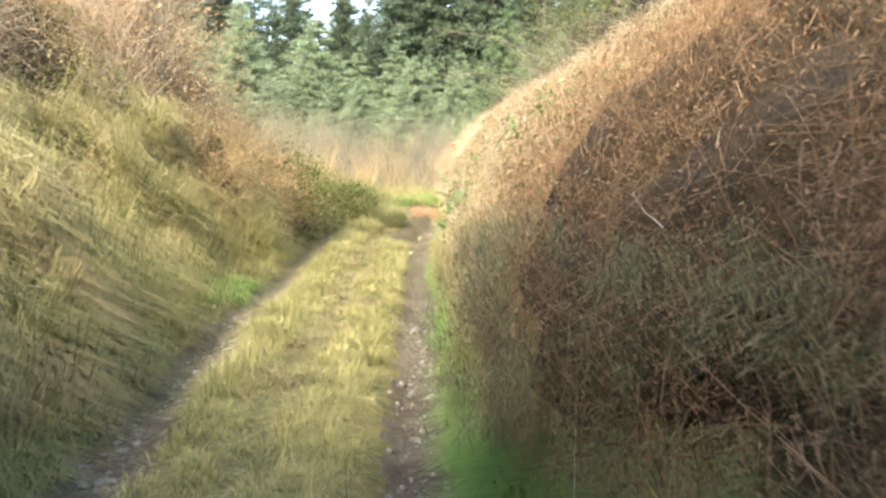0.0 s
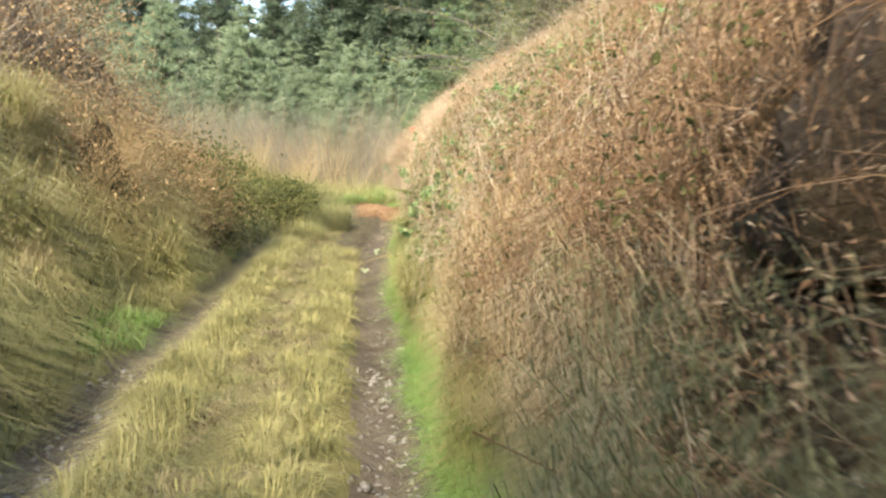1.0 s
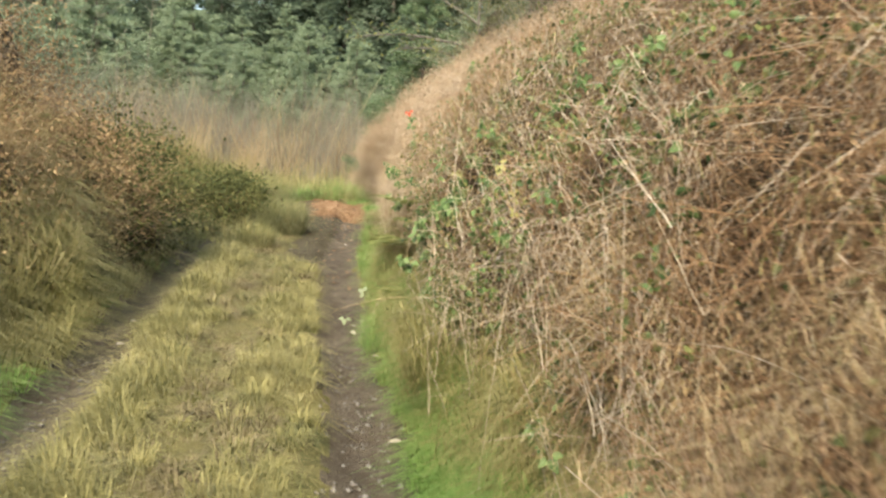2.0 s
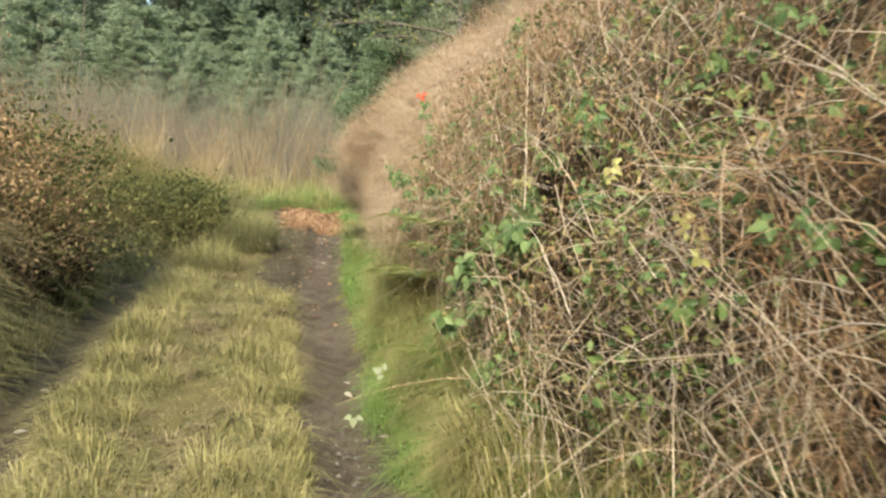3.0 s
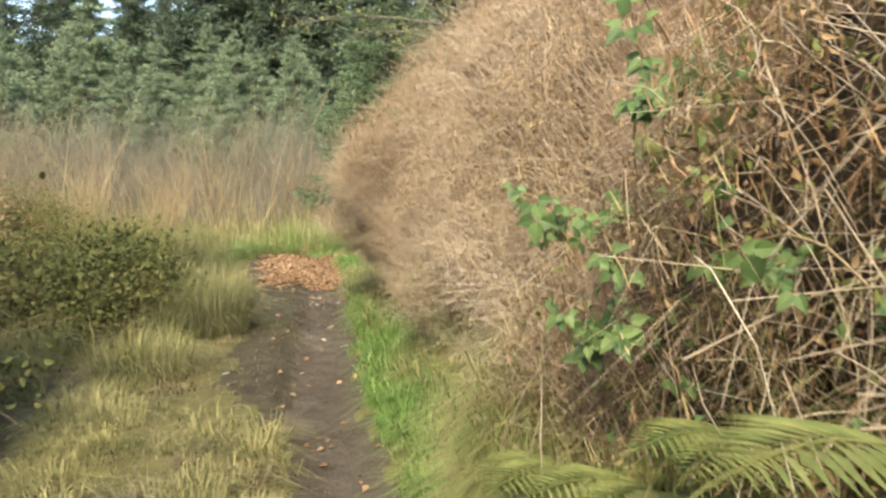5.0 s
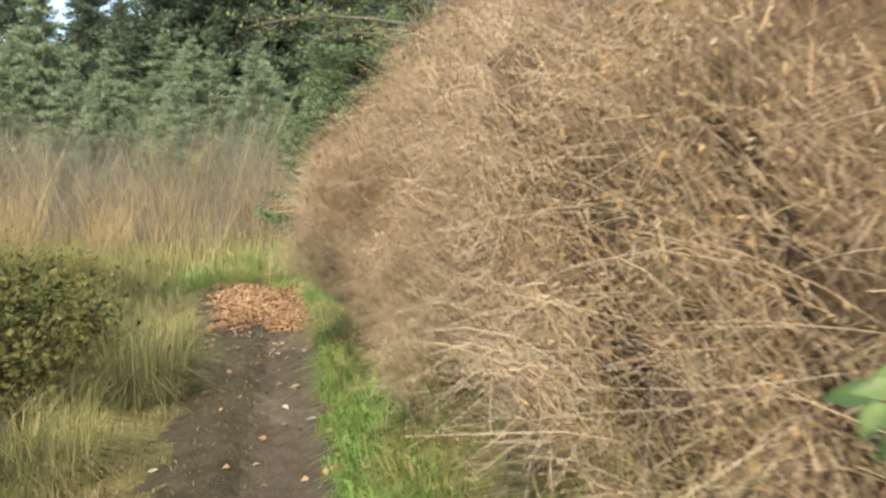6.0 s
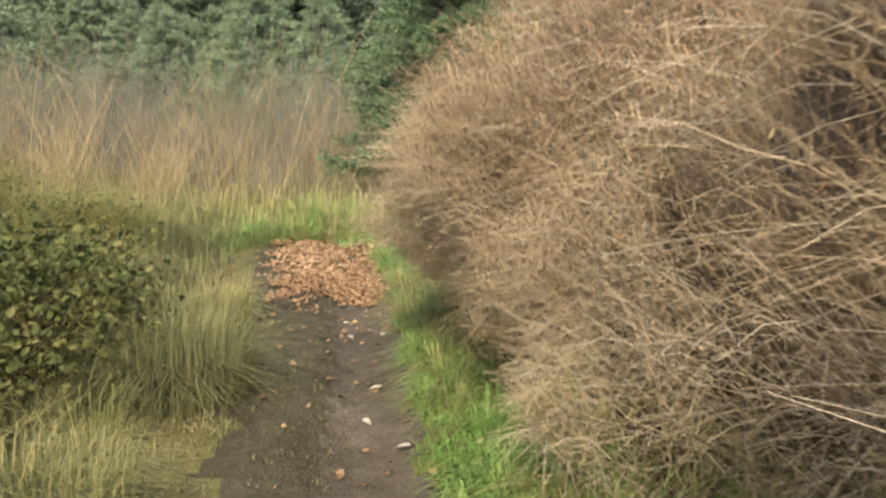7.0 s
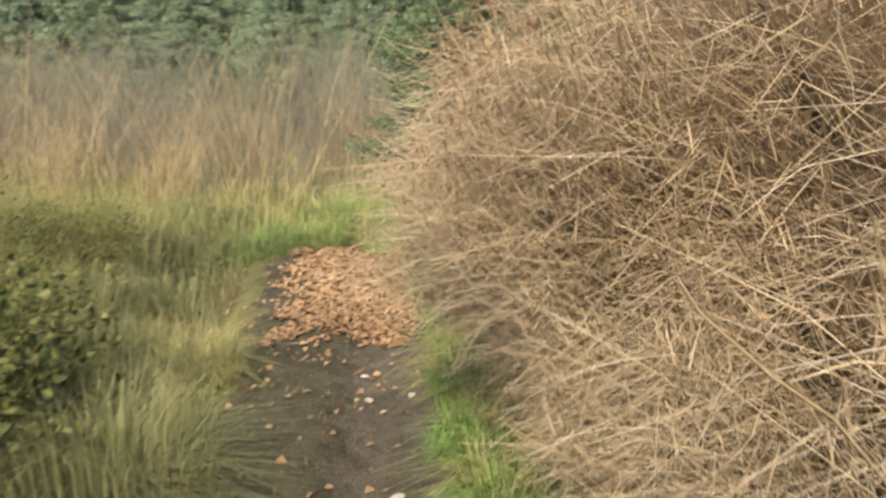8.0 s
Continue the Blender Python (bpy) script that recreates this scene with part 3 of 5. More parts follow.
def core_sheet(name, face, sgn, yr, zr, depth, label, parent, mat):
    """A solid sheet standing in for a hedge's dense heart, set back behind its face and closed behind."""
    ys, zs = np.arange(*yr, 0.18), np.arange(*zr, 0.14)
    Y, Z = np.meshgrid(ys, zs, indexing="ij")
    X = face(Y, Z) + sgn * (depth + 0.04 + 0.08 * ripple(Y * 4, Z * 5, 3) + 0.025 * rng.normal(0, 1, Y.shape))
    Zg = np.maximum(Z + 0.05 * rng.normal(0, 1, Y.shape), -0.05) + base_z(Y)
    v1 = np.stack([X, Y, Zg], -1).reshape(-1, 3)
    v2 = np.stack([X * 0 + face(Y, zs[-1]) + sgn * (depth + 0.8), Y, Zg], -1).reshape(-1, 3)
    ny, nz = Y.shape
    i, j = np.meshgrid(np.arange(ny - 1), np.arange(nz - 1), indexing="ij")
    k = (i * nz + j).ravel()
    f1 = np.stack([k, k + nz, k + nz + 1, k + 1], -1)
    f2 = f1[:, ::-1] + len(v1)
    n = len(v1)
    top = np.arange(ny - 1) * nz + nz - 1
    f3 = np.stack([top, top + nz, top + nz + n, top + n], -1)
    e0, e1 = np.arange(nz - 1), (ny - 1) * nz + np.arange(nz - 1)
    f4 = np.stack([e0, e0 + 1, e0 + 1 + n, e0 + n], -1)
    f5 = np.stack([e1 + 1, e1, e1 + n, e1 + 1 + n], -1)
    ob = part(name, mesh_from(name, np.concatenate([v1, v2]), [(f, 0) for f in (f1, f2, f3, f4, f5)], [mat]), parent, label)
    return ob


right_hedge = thing("bramble_hedge", "tall dead bramble and bracken hedge leaning over the track", "hedge")
core_sheet("hedge_core", right_face, 1, (-1.5, 10.2), (-0.1, 4.1), 0.24, "tangled heart of dead stems, darkened to paint shade in the gaps", right_hedge, CORE)
core_sheet("twig_core", right_face, 1, (10.1, 16.4), (-0.1, 4.1), 0.20, "dense tan heart of fine dead twigs", right_hedge, TAN_CORE)


def hedge_points(face, sgn, n, yr, zr, deep, zbias=1.0, patchy=0.75):
    deep = deep * 0.85
    y = rng.uniform(*yr, n)
    z = zr[0] + (zr[1] - zr[0]) * rng.random(n) ** zbias
    # Each kind of growth gathers in patches of its own.
    seed = rng.uniform(0, 20)
    field = ripple(y * 1.1, z * 1.3, seed) + 0.6 * ripple(y * 3.1, z * 3.7, seed + 2)
    ok = rng.random(n) < 0.6 + patchy * field
    y, z = y[ok], z[ok]
    n = len(y)
    x = face(y, z) + sgn * rng.uniform(-0.04, deep, n)
    return np.stack([x, y, np.maximum(z + base_z(y), ground_z(x, y))], 1)


def stems(name, pts, way, spread_by, length, radius, droop, mat, label, parent, kink=0.03, points=6):
    n = len(pts)
    w = np.asarray(way, float) + spread(n) * spread_by
    L = rng.uniform(*length, n)
    r = rng.uniform(*radius, n)
    p = arcs(pts - w / np.linalg.norm(w, axis=1, keepdims=True) * L[:, None] * 0.45, w, L, rng.uniform(*droop, n), points, kink)
    p[..., 2] = np.maximum(p[..., 2], 0.02)
    return stuff(name, tubes(p, r, r * 0.4), [mat], label, "", parent)


def leaf_litter(name, pts, size, mat, label, parent, flat=0.3, aspect=0.2, broad=False):
    n = len(pts)
    nor = spread(n) + [0, 0, flat]
    shape = ovate if broad else leaflets
    return stuff(name, shape(pts, spread(n) + [0, 0, -0.4], nor, rng.uniform(*size, n), 0.2, aspect), [mat], label, "", parent)


def thatch(name, pts, way, length, mat, label, parent, width=(0.002, 0.0045)):
    """Dead grass and fine litter caught in the hedge."""
    n = len(pts)
    w = np.asarray(way, float) + spread(n) * [0.7, 0.7, 0]
    return stuff(name, blades(pts, w, rng.uniform(*length, n), rng.uniform(*width, n), rng.uniform(0.7, 1.9, n)), [mat], label, "", parent)


def face_tufts(name, face, sgn, n, per, yr, zr, radius, length, width, mat, label, parent, out=0.04, droop=(0.6, 1.9)):
    """Tufts of long grass rooted on a hedge face and hanging from it, with gaps between."""
    pts = hedge_points(face, sgn, n, yr, zr, 0.08, patchy=0.9)
    size = rng.uniform(0.5, 1.3, len(pts))
    i = rng.integers(0, len(pts), len(pts) * per)
    root = pts[i] + spread(len(i)) * [0.4, 1, 0.7] * (radius * size[i])[:, None] - [sgn * out, 0, 0]
    lean = spread(len(pts)) * [0.5, 0.9, 0] + [-sgn * 0.9, -0.2, 0]
    way = lean[i] + spread(len(i)) * [0.35, 0.35, 0]
    return stuff(name, blades(root, way, rng.uniform(*length, len(i)) * size[i], rng.uniform(*width, len(i)), rng.uniform(*droop, len(i))), [mat], label, "", parent)


H = right_hedge
# Rust-brown bracken nearest the start.
stems("bracken", hedge_points(right_face, 1, 20000, (-1.2, 6.4), (0.6, 4.0), 0.35), (-0.15, -0.25, 0.6), 0.5, (0.2, 0.6), (0.0006, 0.0017), (0.1, 0.4), RUST_STEM, "rust-brown dead bracken stems", H, points=4)
leaf_litter("bracken_foliage", hedge_points(right_face, 1, 76000, (-1.2, 6.8), (0.55, 4.0), 0.32), (0.008, 0.026), RUST_STEM, "withered brown bracken fronds", H, aspect=0.13)
leaf_litter("olive_foliage", hedge_points(right_face, 1, 9000, (3.4, 9.6), (0.9, 4.0), 0.15), (0.012, 0.035), SCRUB_LEAF, "olive bramble leaves among bracken", H, aspect=0.28, broad=True)
thatch("bracken_thatch", hedge_points(right_face, 1, 26000, (-1.2, 7.0), (0.1, 4.0), 0.3), (-0.5, -0.3, 0), (0.06, 0.2), RUST_STEM, "rust-brown dead grass caught among bracken", H, (0.0015, 0.0035))
face_tufts("shade_grass", right_face, 1, 1100, 50, (0.0, 5.0), (0.0, 0.8), 0.07, (0.04, 0.13), (0.0012, 0.003), GRASS_DULL, "dull green grass tufts on the shaded bank", H)
face_tufts("shade_grass", right_face, 1, 500, 45, (0.0, 3.6), (0.3, 1.4), 0.07, (0.04, 0.12), (0.0012, 0.0026), GRASS_DULL, "dull olive grass tufts among bracken", H)
face_tufts("dry_grass", right_face, 1, 420, 45, (2.4, 6.5), (0.5, 1.4), 0.07, (0.05, 0.14), (0.0012, 0.0026), DRY_STEM, "dry tan grass tufts among bracken", H)
leaf_litter("bracken_fronds", hedge_points(right_face, 1, 60000, (-0.5, 7.2), (0.7, 4.0), 0.2, patchy=1.1), (0.007, 0.018), RUST_STEM, "hanging rust-brown bracken fronds", H, aspect=0.12)
leaf_litter("bracken_fronds", hedge_points(right_face, 1, 18000, (2.5, 8.0), (0.7, 4.0), 0.12, patchy=1.3), (0.008, 0.02), TAN_TWIG, "hanging tan bracken fronds", H, aspect=0.12)
# Paler canes and twigs in the middle reach.
stems("cane_tangle", hedge_points(right_face, 1, 8000, (5.2, 9.6), (0.75, 4.0), 0.35, patchy=1.3), (-0.12, -0.6, 0.12), 0.45, (0.2, 0.65), (0.0007, 0.0019), (0.1, 0.5), PALE_CANE, "pale tan dead bramble canes", H, 0.045, points=5)
leaf_litter("withered_foliage", hedge_points(right_face, 1, 26000, (5.0, 11.5), (0.7, 4.0), 0.3), (0.012, 0.032), DEAD_LEAF, "withered brown leaves among canes", H)
thatch("tan_thatch", hedge_points(right_face, 1, 22000, (4.5, 11.5), (0.5, 4.0), 0.25, patchy=1.2), (-0.6, -0.5, 0), (0.07, 0.22), TAN_TWIG, "tan dead grass caught among brambles", H, (0.0015, 0.0035))
thatch("straw_thatch", hedge_points(right_face, 1, 9000, (4.2, 11.0), (0.1, 0.7), 0.2), (-0.6, -0.3, 0), (0.04, 0.14), GRASS_STRAW, "straw-coloured dead grass draped over brambles", H)
thatch("green_thatch", hedge_points(right_face, 1, 26000, (0.5, 13.5), (0.0, 0.45), 0.12), (-0.6, -0.5, 0), (0.06, 0.2), GRASS_GREEN, "fresh green grass on the bank foot", H)
thatch("olive_thatch", hedge_points(right_face, 1, 7000, (-0.5, 11.0), (0.4, 0.95), 0.15), (-0.6, -0.3, 0), (0.05, 0.16), GRASS_OLIVE, "olive grass growing through the hedge foot", H)
leaf_litter("green_foliage", hedge_points(right_face, 1, 5000, (5.8, 9.9), (0.15, 2.4), 0.12, patchy=1.4), (0.015, 0.045), BRAMBLE, "scattered green bramble leaves", H, aspect=0.34, broad=True)
leaf_litter("low_foliage", hedge_points(right_face, 1, 7000, (3.8, 9.0), (0.02, 0.9), 0.1), (0.015, 0.04), BRAMBLE, "low green leaves at the hedge foot", H, aspect=0.34, broad=True)
stems("red_growth", hedge_points(right_face, 1, 2000, (5.4, 7.3), (0.6, 2.6), 0.14, patchy=0.9), (-0.1, -0.45, 0.45), 0.4, (0.2, 0.6), (0.0009, 0.002), (0.1, 0.5), ORANGE_FROND, "red-brown dead bramble stems in the hedge", H, 0.045, points=5)
leaf_litter("withered_litter", hedge_points(right_face, 1, 16000, (7.6, 11.2), (0.7, 3.6), 0.2, patchy=0.9), (0.01, 0.03), DEAD_LEAF, "withered tan leaves caught among canes", H, aspect=0.18)
thatch("tan_thatch", hedge_points(right_face, 1, 20000, (8.0, 11.6), (0.7, 3.6), 0.18, patchy=0.8), (-0.6, -0.3, 0), (0.04, 0.14), TAN_TWIG, "tan dead grass matted behind canes", H, (0.0014, 0.003))
thatch("orange_thatch", hedge_points(right_face, 1, 9000, (8.6, 10.6), (1.3, 3.0), 0.16, patchy=1.4), (-0.6, -0.3, 0), (0.04, 0.14), ORANGE_FROND, "orange-brown dead bracken among canes", H, (0.0016, 0.0034))
thatch("rust_thatch", hedge_points(right_face, 1, 13000, (5.0, 10.0), (0.8, 3.0), 0.3), (-0.5, -0.5, 0), (0.06, 0.2), RUST_STEM, "rust-brown dead grass behind pale canes", H, (0.0015, 0.003))
face_tufts("foot_grass", right_face, 1, 420, 55, (4.6, 10.6), (0.2, 0.7), 0.08, (0.06, 0.2), (0.002, 0.0045), GRASS_STRAW, "straw grass tufts climbing to the hedge", H)
face_tufts("foot_grass", right_face, 1, 420, 50, (4.6, 10.6), (0.2, 0.7), 0.08, (0.06, 0.2), (0.002, 0.0045), GRASS_OLIVE, "olive grass tufts climbing to the hedge", H)
face_tufts("foot_grass", right_face, 1, 200, 50, (4.6, 10.2), (0.0, 0.4), 0.08, (0.06, 0.18), (0.002, 0.0045), GRASS_GREEN, "fresh green grass tufts under the hedge", H)
# Fine tan twigs of the far reach.
stems("twig_thatch", hedge_points(right_face, 1, 32000, (9.9, 16.6), (0.4, 3.6), 0.26, patchy=0.35), (-0.5, -0.05, 0.6), 0.22, (0.12, 0.40), (0.0005, 0.0013), (0.0, 0.35), TAN_TWIG, "dense fine tan twigs leaning over the track", H, 0.045, points=4)
stems("twig_thatch", hedge_points(right_face, 1, 8000, (9.9, 16.6), (0.4, 3.6), 0.16, patchy=0.6), (-0.65, 0.05, 0.22), 0.25, (0.12, 0.40), (0.0005, 0.0013), (0.0, 0.35), PALE_CANE, "paler fine twigs leaning over the track", H, 0.04, points=4)
thatch("tan_thatch", hedge_points(right_face, 1, 60000, (9.7, 16.6), (0.2, 4.0), 0.26, patchy=0.4), (-1.0, 0.0, 0), (0.05, 0.16), TAN_TWIG, "tan dead grass and seed heads among twigs", H, (0.0014, 0.003))
leaf_litter("withered_fronds", hedge_points(right_face, 1, 16000, (9.7, 16.6), (0.3, 4.0), 0.16, patchy=0.9), (0.01, 0.03), TAN_TWIG, "withered tan fronds among twigs", H, aspect=0.10)
leaf_litter("withered_fronds", hedge_points(right_face, 1, 5000, (9.9, 16.6), (0.5, 4.0), 0.14, patchy=1.3), (0.01, 0.03), RUST_STEM, "withered rust-brown fronds among twigs", H, aspect=0.12)
leaf_litter("curled_litter", hedge_points(right_face, 1, 7000, (9.7, 16.6), (0.2, 4.0), 0.22), (0.008, 0.02), TAN_TWIG, "curled tan leaf scraps among twigs", H)
thatch("straw_thatch", hedge_points(right_face, 1, 9000, (9.5, 16.4), (0.0, 0.7), 0.15), (-0.8, -0.3, 0), (0.06, 0.18), GRASS_STRAW, "straw grass hanging at the hedge foot", H)
thatch("green_thatch", hedge_points(right_face, 1, 9000, (3.5, 11.0), (0.05, 0.55), 0.10), (-0.6, -0.3, 0), (0.05, 0.16), GRASS_GREEN, "green grass draping the hedge foot", H)
thatch("pale_thatch", hedge_points(right_face, 1, 8000, (5.0, 10.8), (0.5, 3.4), 0.12), (-0.6, -0.3, 0), (0.05, 0.16), GRASS_STRAW, "pale straw blades caught on canes", H, (0.0015, 0.004))
leaf_litter("olive_litter", hedge_points(right_face, 1, 5000, (5.5, 9.9), (0.3, 2.6), 0.12, patchy=1.3), (0.012, 0.032), FERN, "yellow-olive leaves among canes", H, aspect=0.3, broad=True)
thatch("nose_thatch", hedge_points(right_face, 1, 14000, (12.8, 15.2), (0.4, 1.5), 0.16, patchy=0.2), (-0.8, -0.3, 0), (0.05, 0.16), TAN_TWIG, "tan dead grass where the hedge leans out", H, (0.0016, 0.0034))
stems("nose_growth", hedge_points(right_face, 1, 7000, (12.8, 15.2), (0.4, 1.5), 0.12, patchy=0.2), (-0.5, -0.15, 0.45), 0.2, (0.12, 0.35), (0.0006, 0.0015), (0.0, 0.35), TAN_TWIG, "tan twigs where the hedge leans out", H, 0.045, points=4)
face_tufts("foot_grass", right_face, 1, 130, 60, (9.6, 11.2), (0.1, 0.6), 0.10, (0.06, 0.18), (0.002, 0.0045), GRASS_STRAW, "straw grass tufts below leaning twigs", H)
face_tufts("foot_grass", right_face, 1, 90, 60, (9.6, 11.2), (0.05, 0.5), 0.10, (0.06, 0.18), (0.002, 0.0045), GRASS_OLIVE, "olive grass tufts below leaning twigs", H)
stems("hanging_growth", hedge_points(right_face, 1, 4200, (10.8, 13.6), (0.1, 1.1), 0.14, patchy=0.6), (-0.35, -0.1, 0.55), 0.25, (0.15, 0.45), (0.0006, 0.0016), (0.1, 0.5), PALE_CANE, "pale dead stems at the hedge foot", H, 0.045, points=4)
thatch("rust_thatch", hedge_points(right_face, 1, 14000, (11.8, 16.0), (1.4, 3.6), 0.16, patchy=1.2), (-0.8, -0.2, 0), (0.05, 0.16), ORANGE_FROND, "orange-brown dead grass high in the hedge", H, (0.0016, 0.0034))
face_tufts("foot_grass", right_face, 1, 150, 60, (8.6, 10.9), (0.0, 0.6), 0.09, (0.06, 0.2), (0.002, 0.0045), GRASS_GREEN, "lush green grass tufts below ferns", H)
face_tufts("foot_grass", right_face, 1, 200, 50, (8.8, 11.8), (0.1, 0.6), 0.08, (0.06, 0.18), (0.002, 0.0045), GRASS_STRAW, "straw grass tufts under ferns", H)
stems("stray_growth", hedge_points(right_face, 1, 1800, (10.4, 16.0), (0.9, 3.8), 0.15), (-0.4, -0.1, 0.7), 0.22, (0.2, 0.5), (0.001, 0.0026), (0.1, 0.5), TAN_TWIG, "stray dead stems standing out of the hedge", H, 0.04, points=6)

left_hedge = thing("wild_hedge", "overgrown brown and green bank hedge", "hedge")
core_sheet("hedge_core", left_face, -1, (-1.5, 11.5), (-0.1, 3.7), 0.28, "tangled heart of dead stems, darkened to paint shade in the gaps", left_hedge, CORE)
K = left_hedge
stems("bent_growth", hedge_points(left_face, -1, 2600, (1.5, 11.5), (0.5, 2.4), 0.12, patchy=1.0), (0.3, -0.3, 0.6), 0.55, (0.2, 0.6), (0.0018, 0.004), (0.2, 0.7), PALE_CANE, "pale bent bracken stalks on the bank", K, 0.045, points=5)
leaf_litter("clustered_foliage", hedge_points(left_face, -1, 5200, (1.5, 11.0), (0.35, 2.2), 0.08, patchy=1.8), (0.035, 0.08), SCRUB_LEAF, "green bramble leaves in clusters on the bank", K, aspect=0.34, broad=True)
leaf_litter("clustered_foliage", hedge_points(left_face, -1, 4200, (1.5, 11.0), (0.5, 2.6), 0.08, patchy=1.8), (0.035, 0.08), PALE_FROND, "pale straw bracken fronds in clusters on the bank", K, aspect=0.22, broad=True)
stems("stem_mass", hedge_points(left_face, -1, 5200, (0, 12), (0.6, 3.8), 0.4), (0.2, -0.3, 0.7), 0.6, (0.3, 0.8), (0.0012, 0.003), (0.1, 0.6), DRY_STEM, "tan dead grass and bracken stems on the bank", K, 0.045, points=4)
stems("twig_mass", hedge_points(left_face, -1, 3600, (0, 12), (1.2, 4.4), 0.3), (0.4, -0.2, 0.3), 0.6, (0.5, 1.3), (0.002, 0.0045), (0.1, 0.5), PALE_CANE, "pale bare arching twigs", K)
thatch("straw_thatch", hedge_points(left_face, -1, 15000, (0, 12), (0.6, 3.6), 0.3), (0.7, -0.4, 0), (0.12, 0.4), GRASS_STRAW, "straw-coloured dead grass draped on the bank", K, (0.003, 0.007))
face_tufts("straw_grass", left_face, -1, 620, 60, (2.0, 11), (0.25, 2.0), 0.13, (0.2, 0.5), (0.004, 0.008), GRASS_STRAW, "straw grass tufts hanging on the bank", K)
# Straw grass in a paler colour, painting the sunlit middle of the bank.
face_tufts("pale_grass", left_face, -1, 420, 60, (3.0, 11), (0.45, 1.9), 0.12, (0.15, 0.42), (0.004, 0.008), PALE_FROND, "straw grass tufts on the bank, paled to paint sunlight", K)
face_tufts("olive_grass", left_face, -1, 420, 60, (0.5, 11), (0.0, 1.2), 0.12, (0.2, 0.5), (0.004, 0.008), GRASS_OLIVE, "olive grass tufts hanging on the bank", K)
# Duller green again, for shade painted under the overhanging growth.
face_tufts("dull_grass", left_face, -1, 300, 60, (0.5, 6.0), (0.0, 0.7), 0.12, (0.2, 0.55), (0.004, 0.008), GRASS_DULL, "green grass tufts low on the bank, dulled to paint overhang shade", K)
face_tufts("brown_grass", left_face, -1, 200, 55, (0.5, 8), (0.1, 1.3), 0.12, (0.2, 0.5), (0.004, 0.008), DRY_STEM, "brown dead grass tufts on the bank", K)
leaf_litter("bracken_fronds", hedge_points(left_face, -1, 16000, (0, 12), (0.8, 3.8), 0.2, patchy=1.2), (0.02, 0.06), DEAD_LEAF, "hanging brown bracken fronds", K, aspect=0.14)
leaf_litter("bramble_foliage", hedge_points(left_face, -1, 9000, (0, 11), (0.5, 2.4), 0.12, patchy=1.3), (0.03, 0.065), FERN, "yellow-green bramble leaves in patches", K, aspect=0.34, broad=True)
leaf_litter("brown_foliage", hedge_points(left_face, -1, 9000, (0, 12), (0.5, 3.8), 0.35), (0.015, 0.04), DEAD_LEAF, "withered brown leaves", K)
leaf_litter("green_foliage", hedge_points(left_face, -1, 18000, (0, 11), (0.1, 1.9), 0.2), (0.015, 0.04), SCRUB_LEAF, "yellow-green bramble leaves", K, aspect=0.34, broad=True)


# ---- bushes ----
def bush(x, y, wide, deep, tall, label, leaf_n, stem_n, leaf_mat, stem_mat, way=(0, 0, 1), size=(0.03, 0.06), name="bush", reach=1.15, thick=1.0, heart=GAP_SHADE, ragged=0.06):
    base = thing(name, label, "bush", pose(x, y, float(ground_z(x, y))))
    u = spread(leaf_n)
    u /= np.linalg.norm(u, axis=1, keepdims=True)
    rad = (rng.uniform(0.5, 1.0, (leaf_n, 1)) + np.minimum(rng.exponential(ragged, (leaf_n, 1)), 2.2 * ragged)) * (1 + 0.28 * ripple(u[:, 0] * 2.5, u[:, 1] * 3 + u[:, 2] * 2, x) + 0.22 * ripple(u[:, 0] * 6 + u[:, 2] * 3, u[:, 1] * 6, x + 4))[:, None]
    p = u * rad * [wide / 2, deep / 2, tall * 0.55] + [0, 0, tall * 0.45]
    p = p[p[:, 2] > 0]
    stuff("foliage", ovate(p, spread(len(p)) + [0, 0, 0.3], spread(len(p)), rng.uniform(*size, len(p)), 0.2, 0.34), [leaf_mat], "", "", base)
    w = spread(stem_n) * [0.45, 0.45, 0.15] + np.asarray(way, float)
    root = rng.uniform(-0.5, 0.5, (stem_n, 3)) * [wide * 0.45, deep * 0.6, tall * 0.5] + [0, 0, tall * 0.25]
    L = tall * rng.uniform(0.35 * reach, reach, stem_n)
    stuff("stem_mass", tubes(arcs(root, w, L, rng.uniform(0.2, 0.7, stem_n), 5, 0.04), rng.uniform(0.001, 0.003, stem_n) * thick, 0.0006 * thick), [stem_mat], "", "", base)
    # Solid filler dome, dark by default so gaps in the foliage look shaded.
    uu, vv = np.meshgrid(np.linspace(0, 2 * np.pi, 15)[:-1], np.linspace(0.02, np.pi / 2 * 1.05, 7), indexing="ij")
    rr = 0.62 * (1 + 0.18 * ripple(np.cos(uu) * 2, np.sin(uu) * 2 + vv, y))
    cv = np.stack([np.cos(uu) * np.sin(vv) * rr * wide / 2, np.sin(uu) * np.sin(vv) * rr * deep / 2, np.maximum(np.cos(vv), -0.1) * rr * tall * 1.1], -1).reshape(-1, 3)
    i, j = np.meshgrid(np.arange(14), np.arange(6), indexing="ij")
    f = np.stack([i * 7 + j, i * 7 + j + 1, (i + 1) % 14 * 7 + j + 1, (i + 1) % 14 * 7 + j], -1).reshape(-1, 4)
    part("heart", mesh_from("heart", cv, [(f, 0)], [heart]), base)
    return base


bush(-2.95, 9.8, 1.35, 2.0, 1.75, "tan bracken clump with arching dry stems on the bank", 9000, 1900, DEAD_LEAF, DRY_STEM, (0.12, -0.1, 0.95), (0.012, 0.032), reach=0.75)
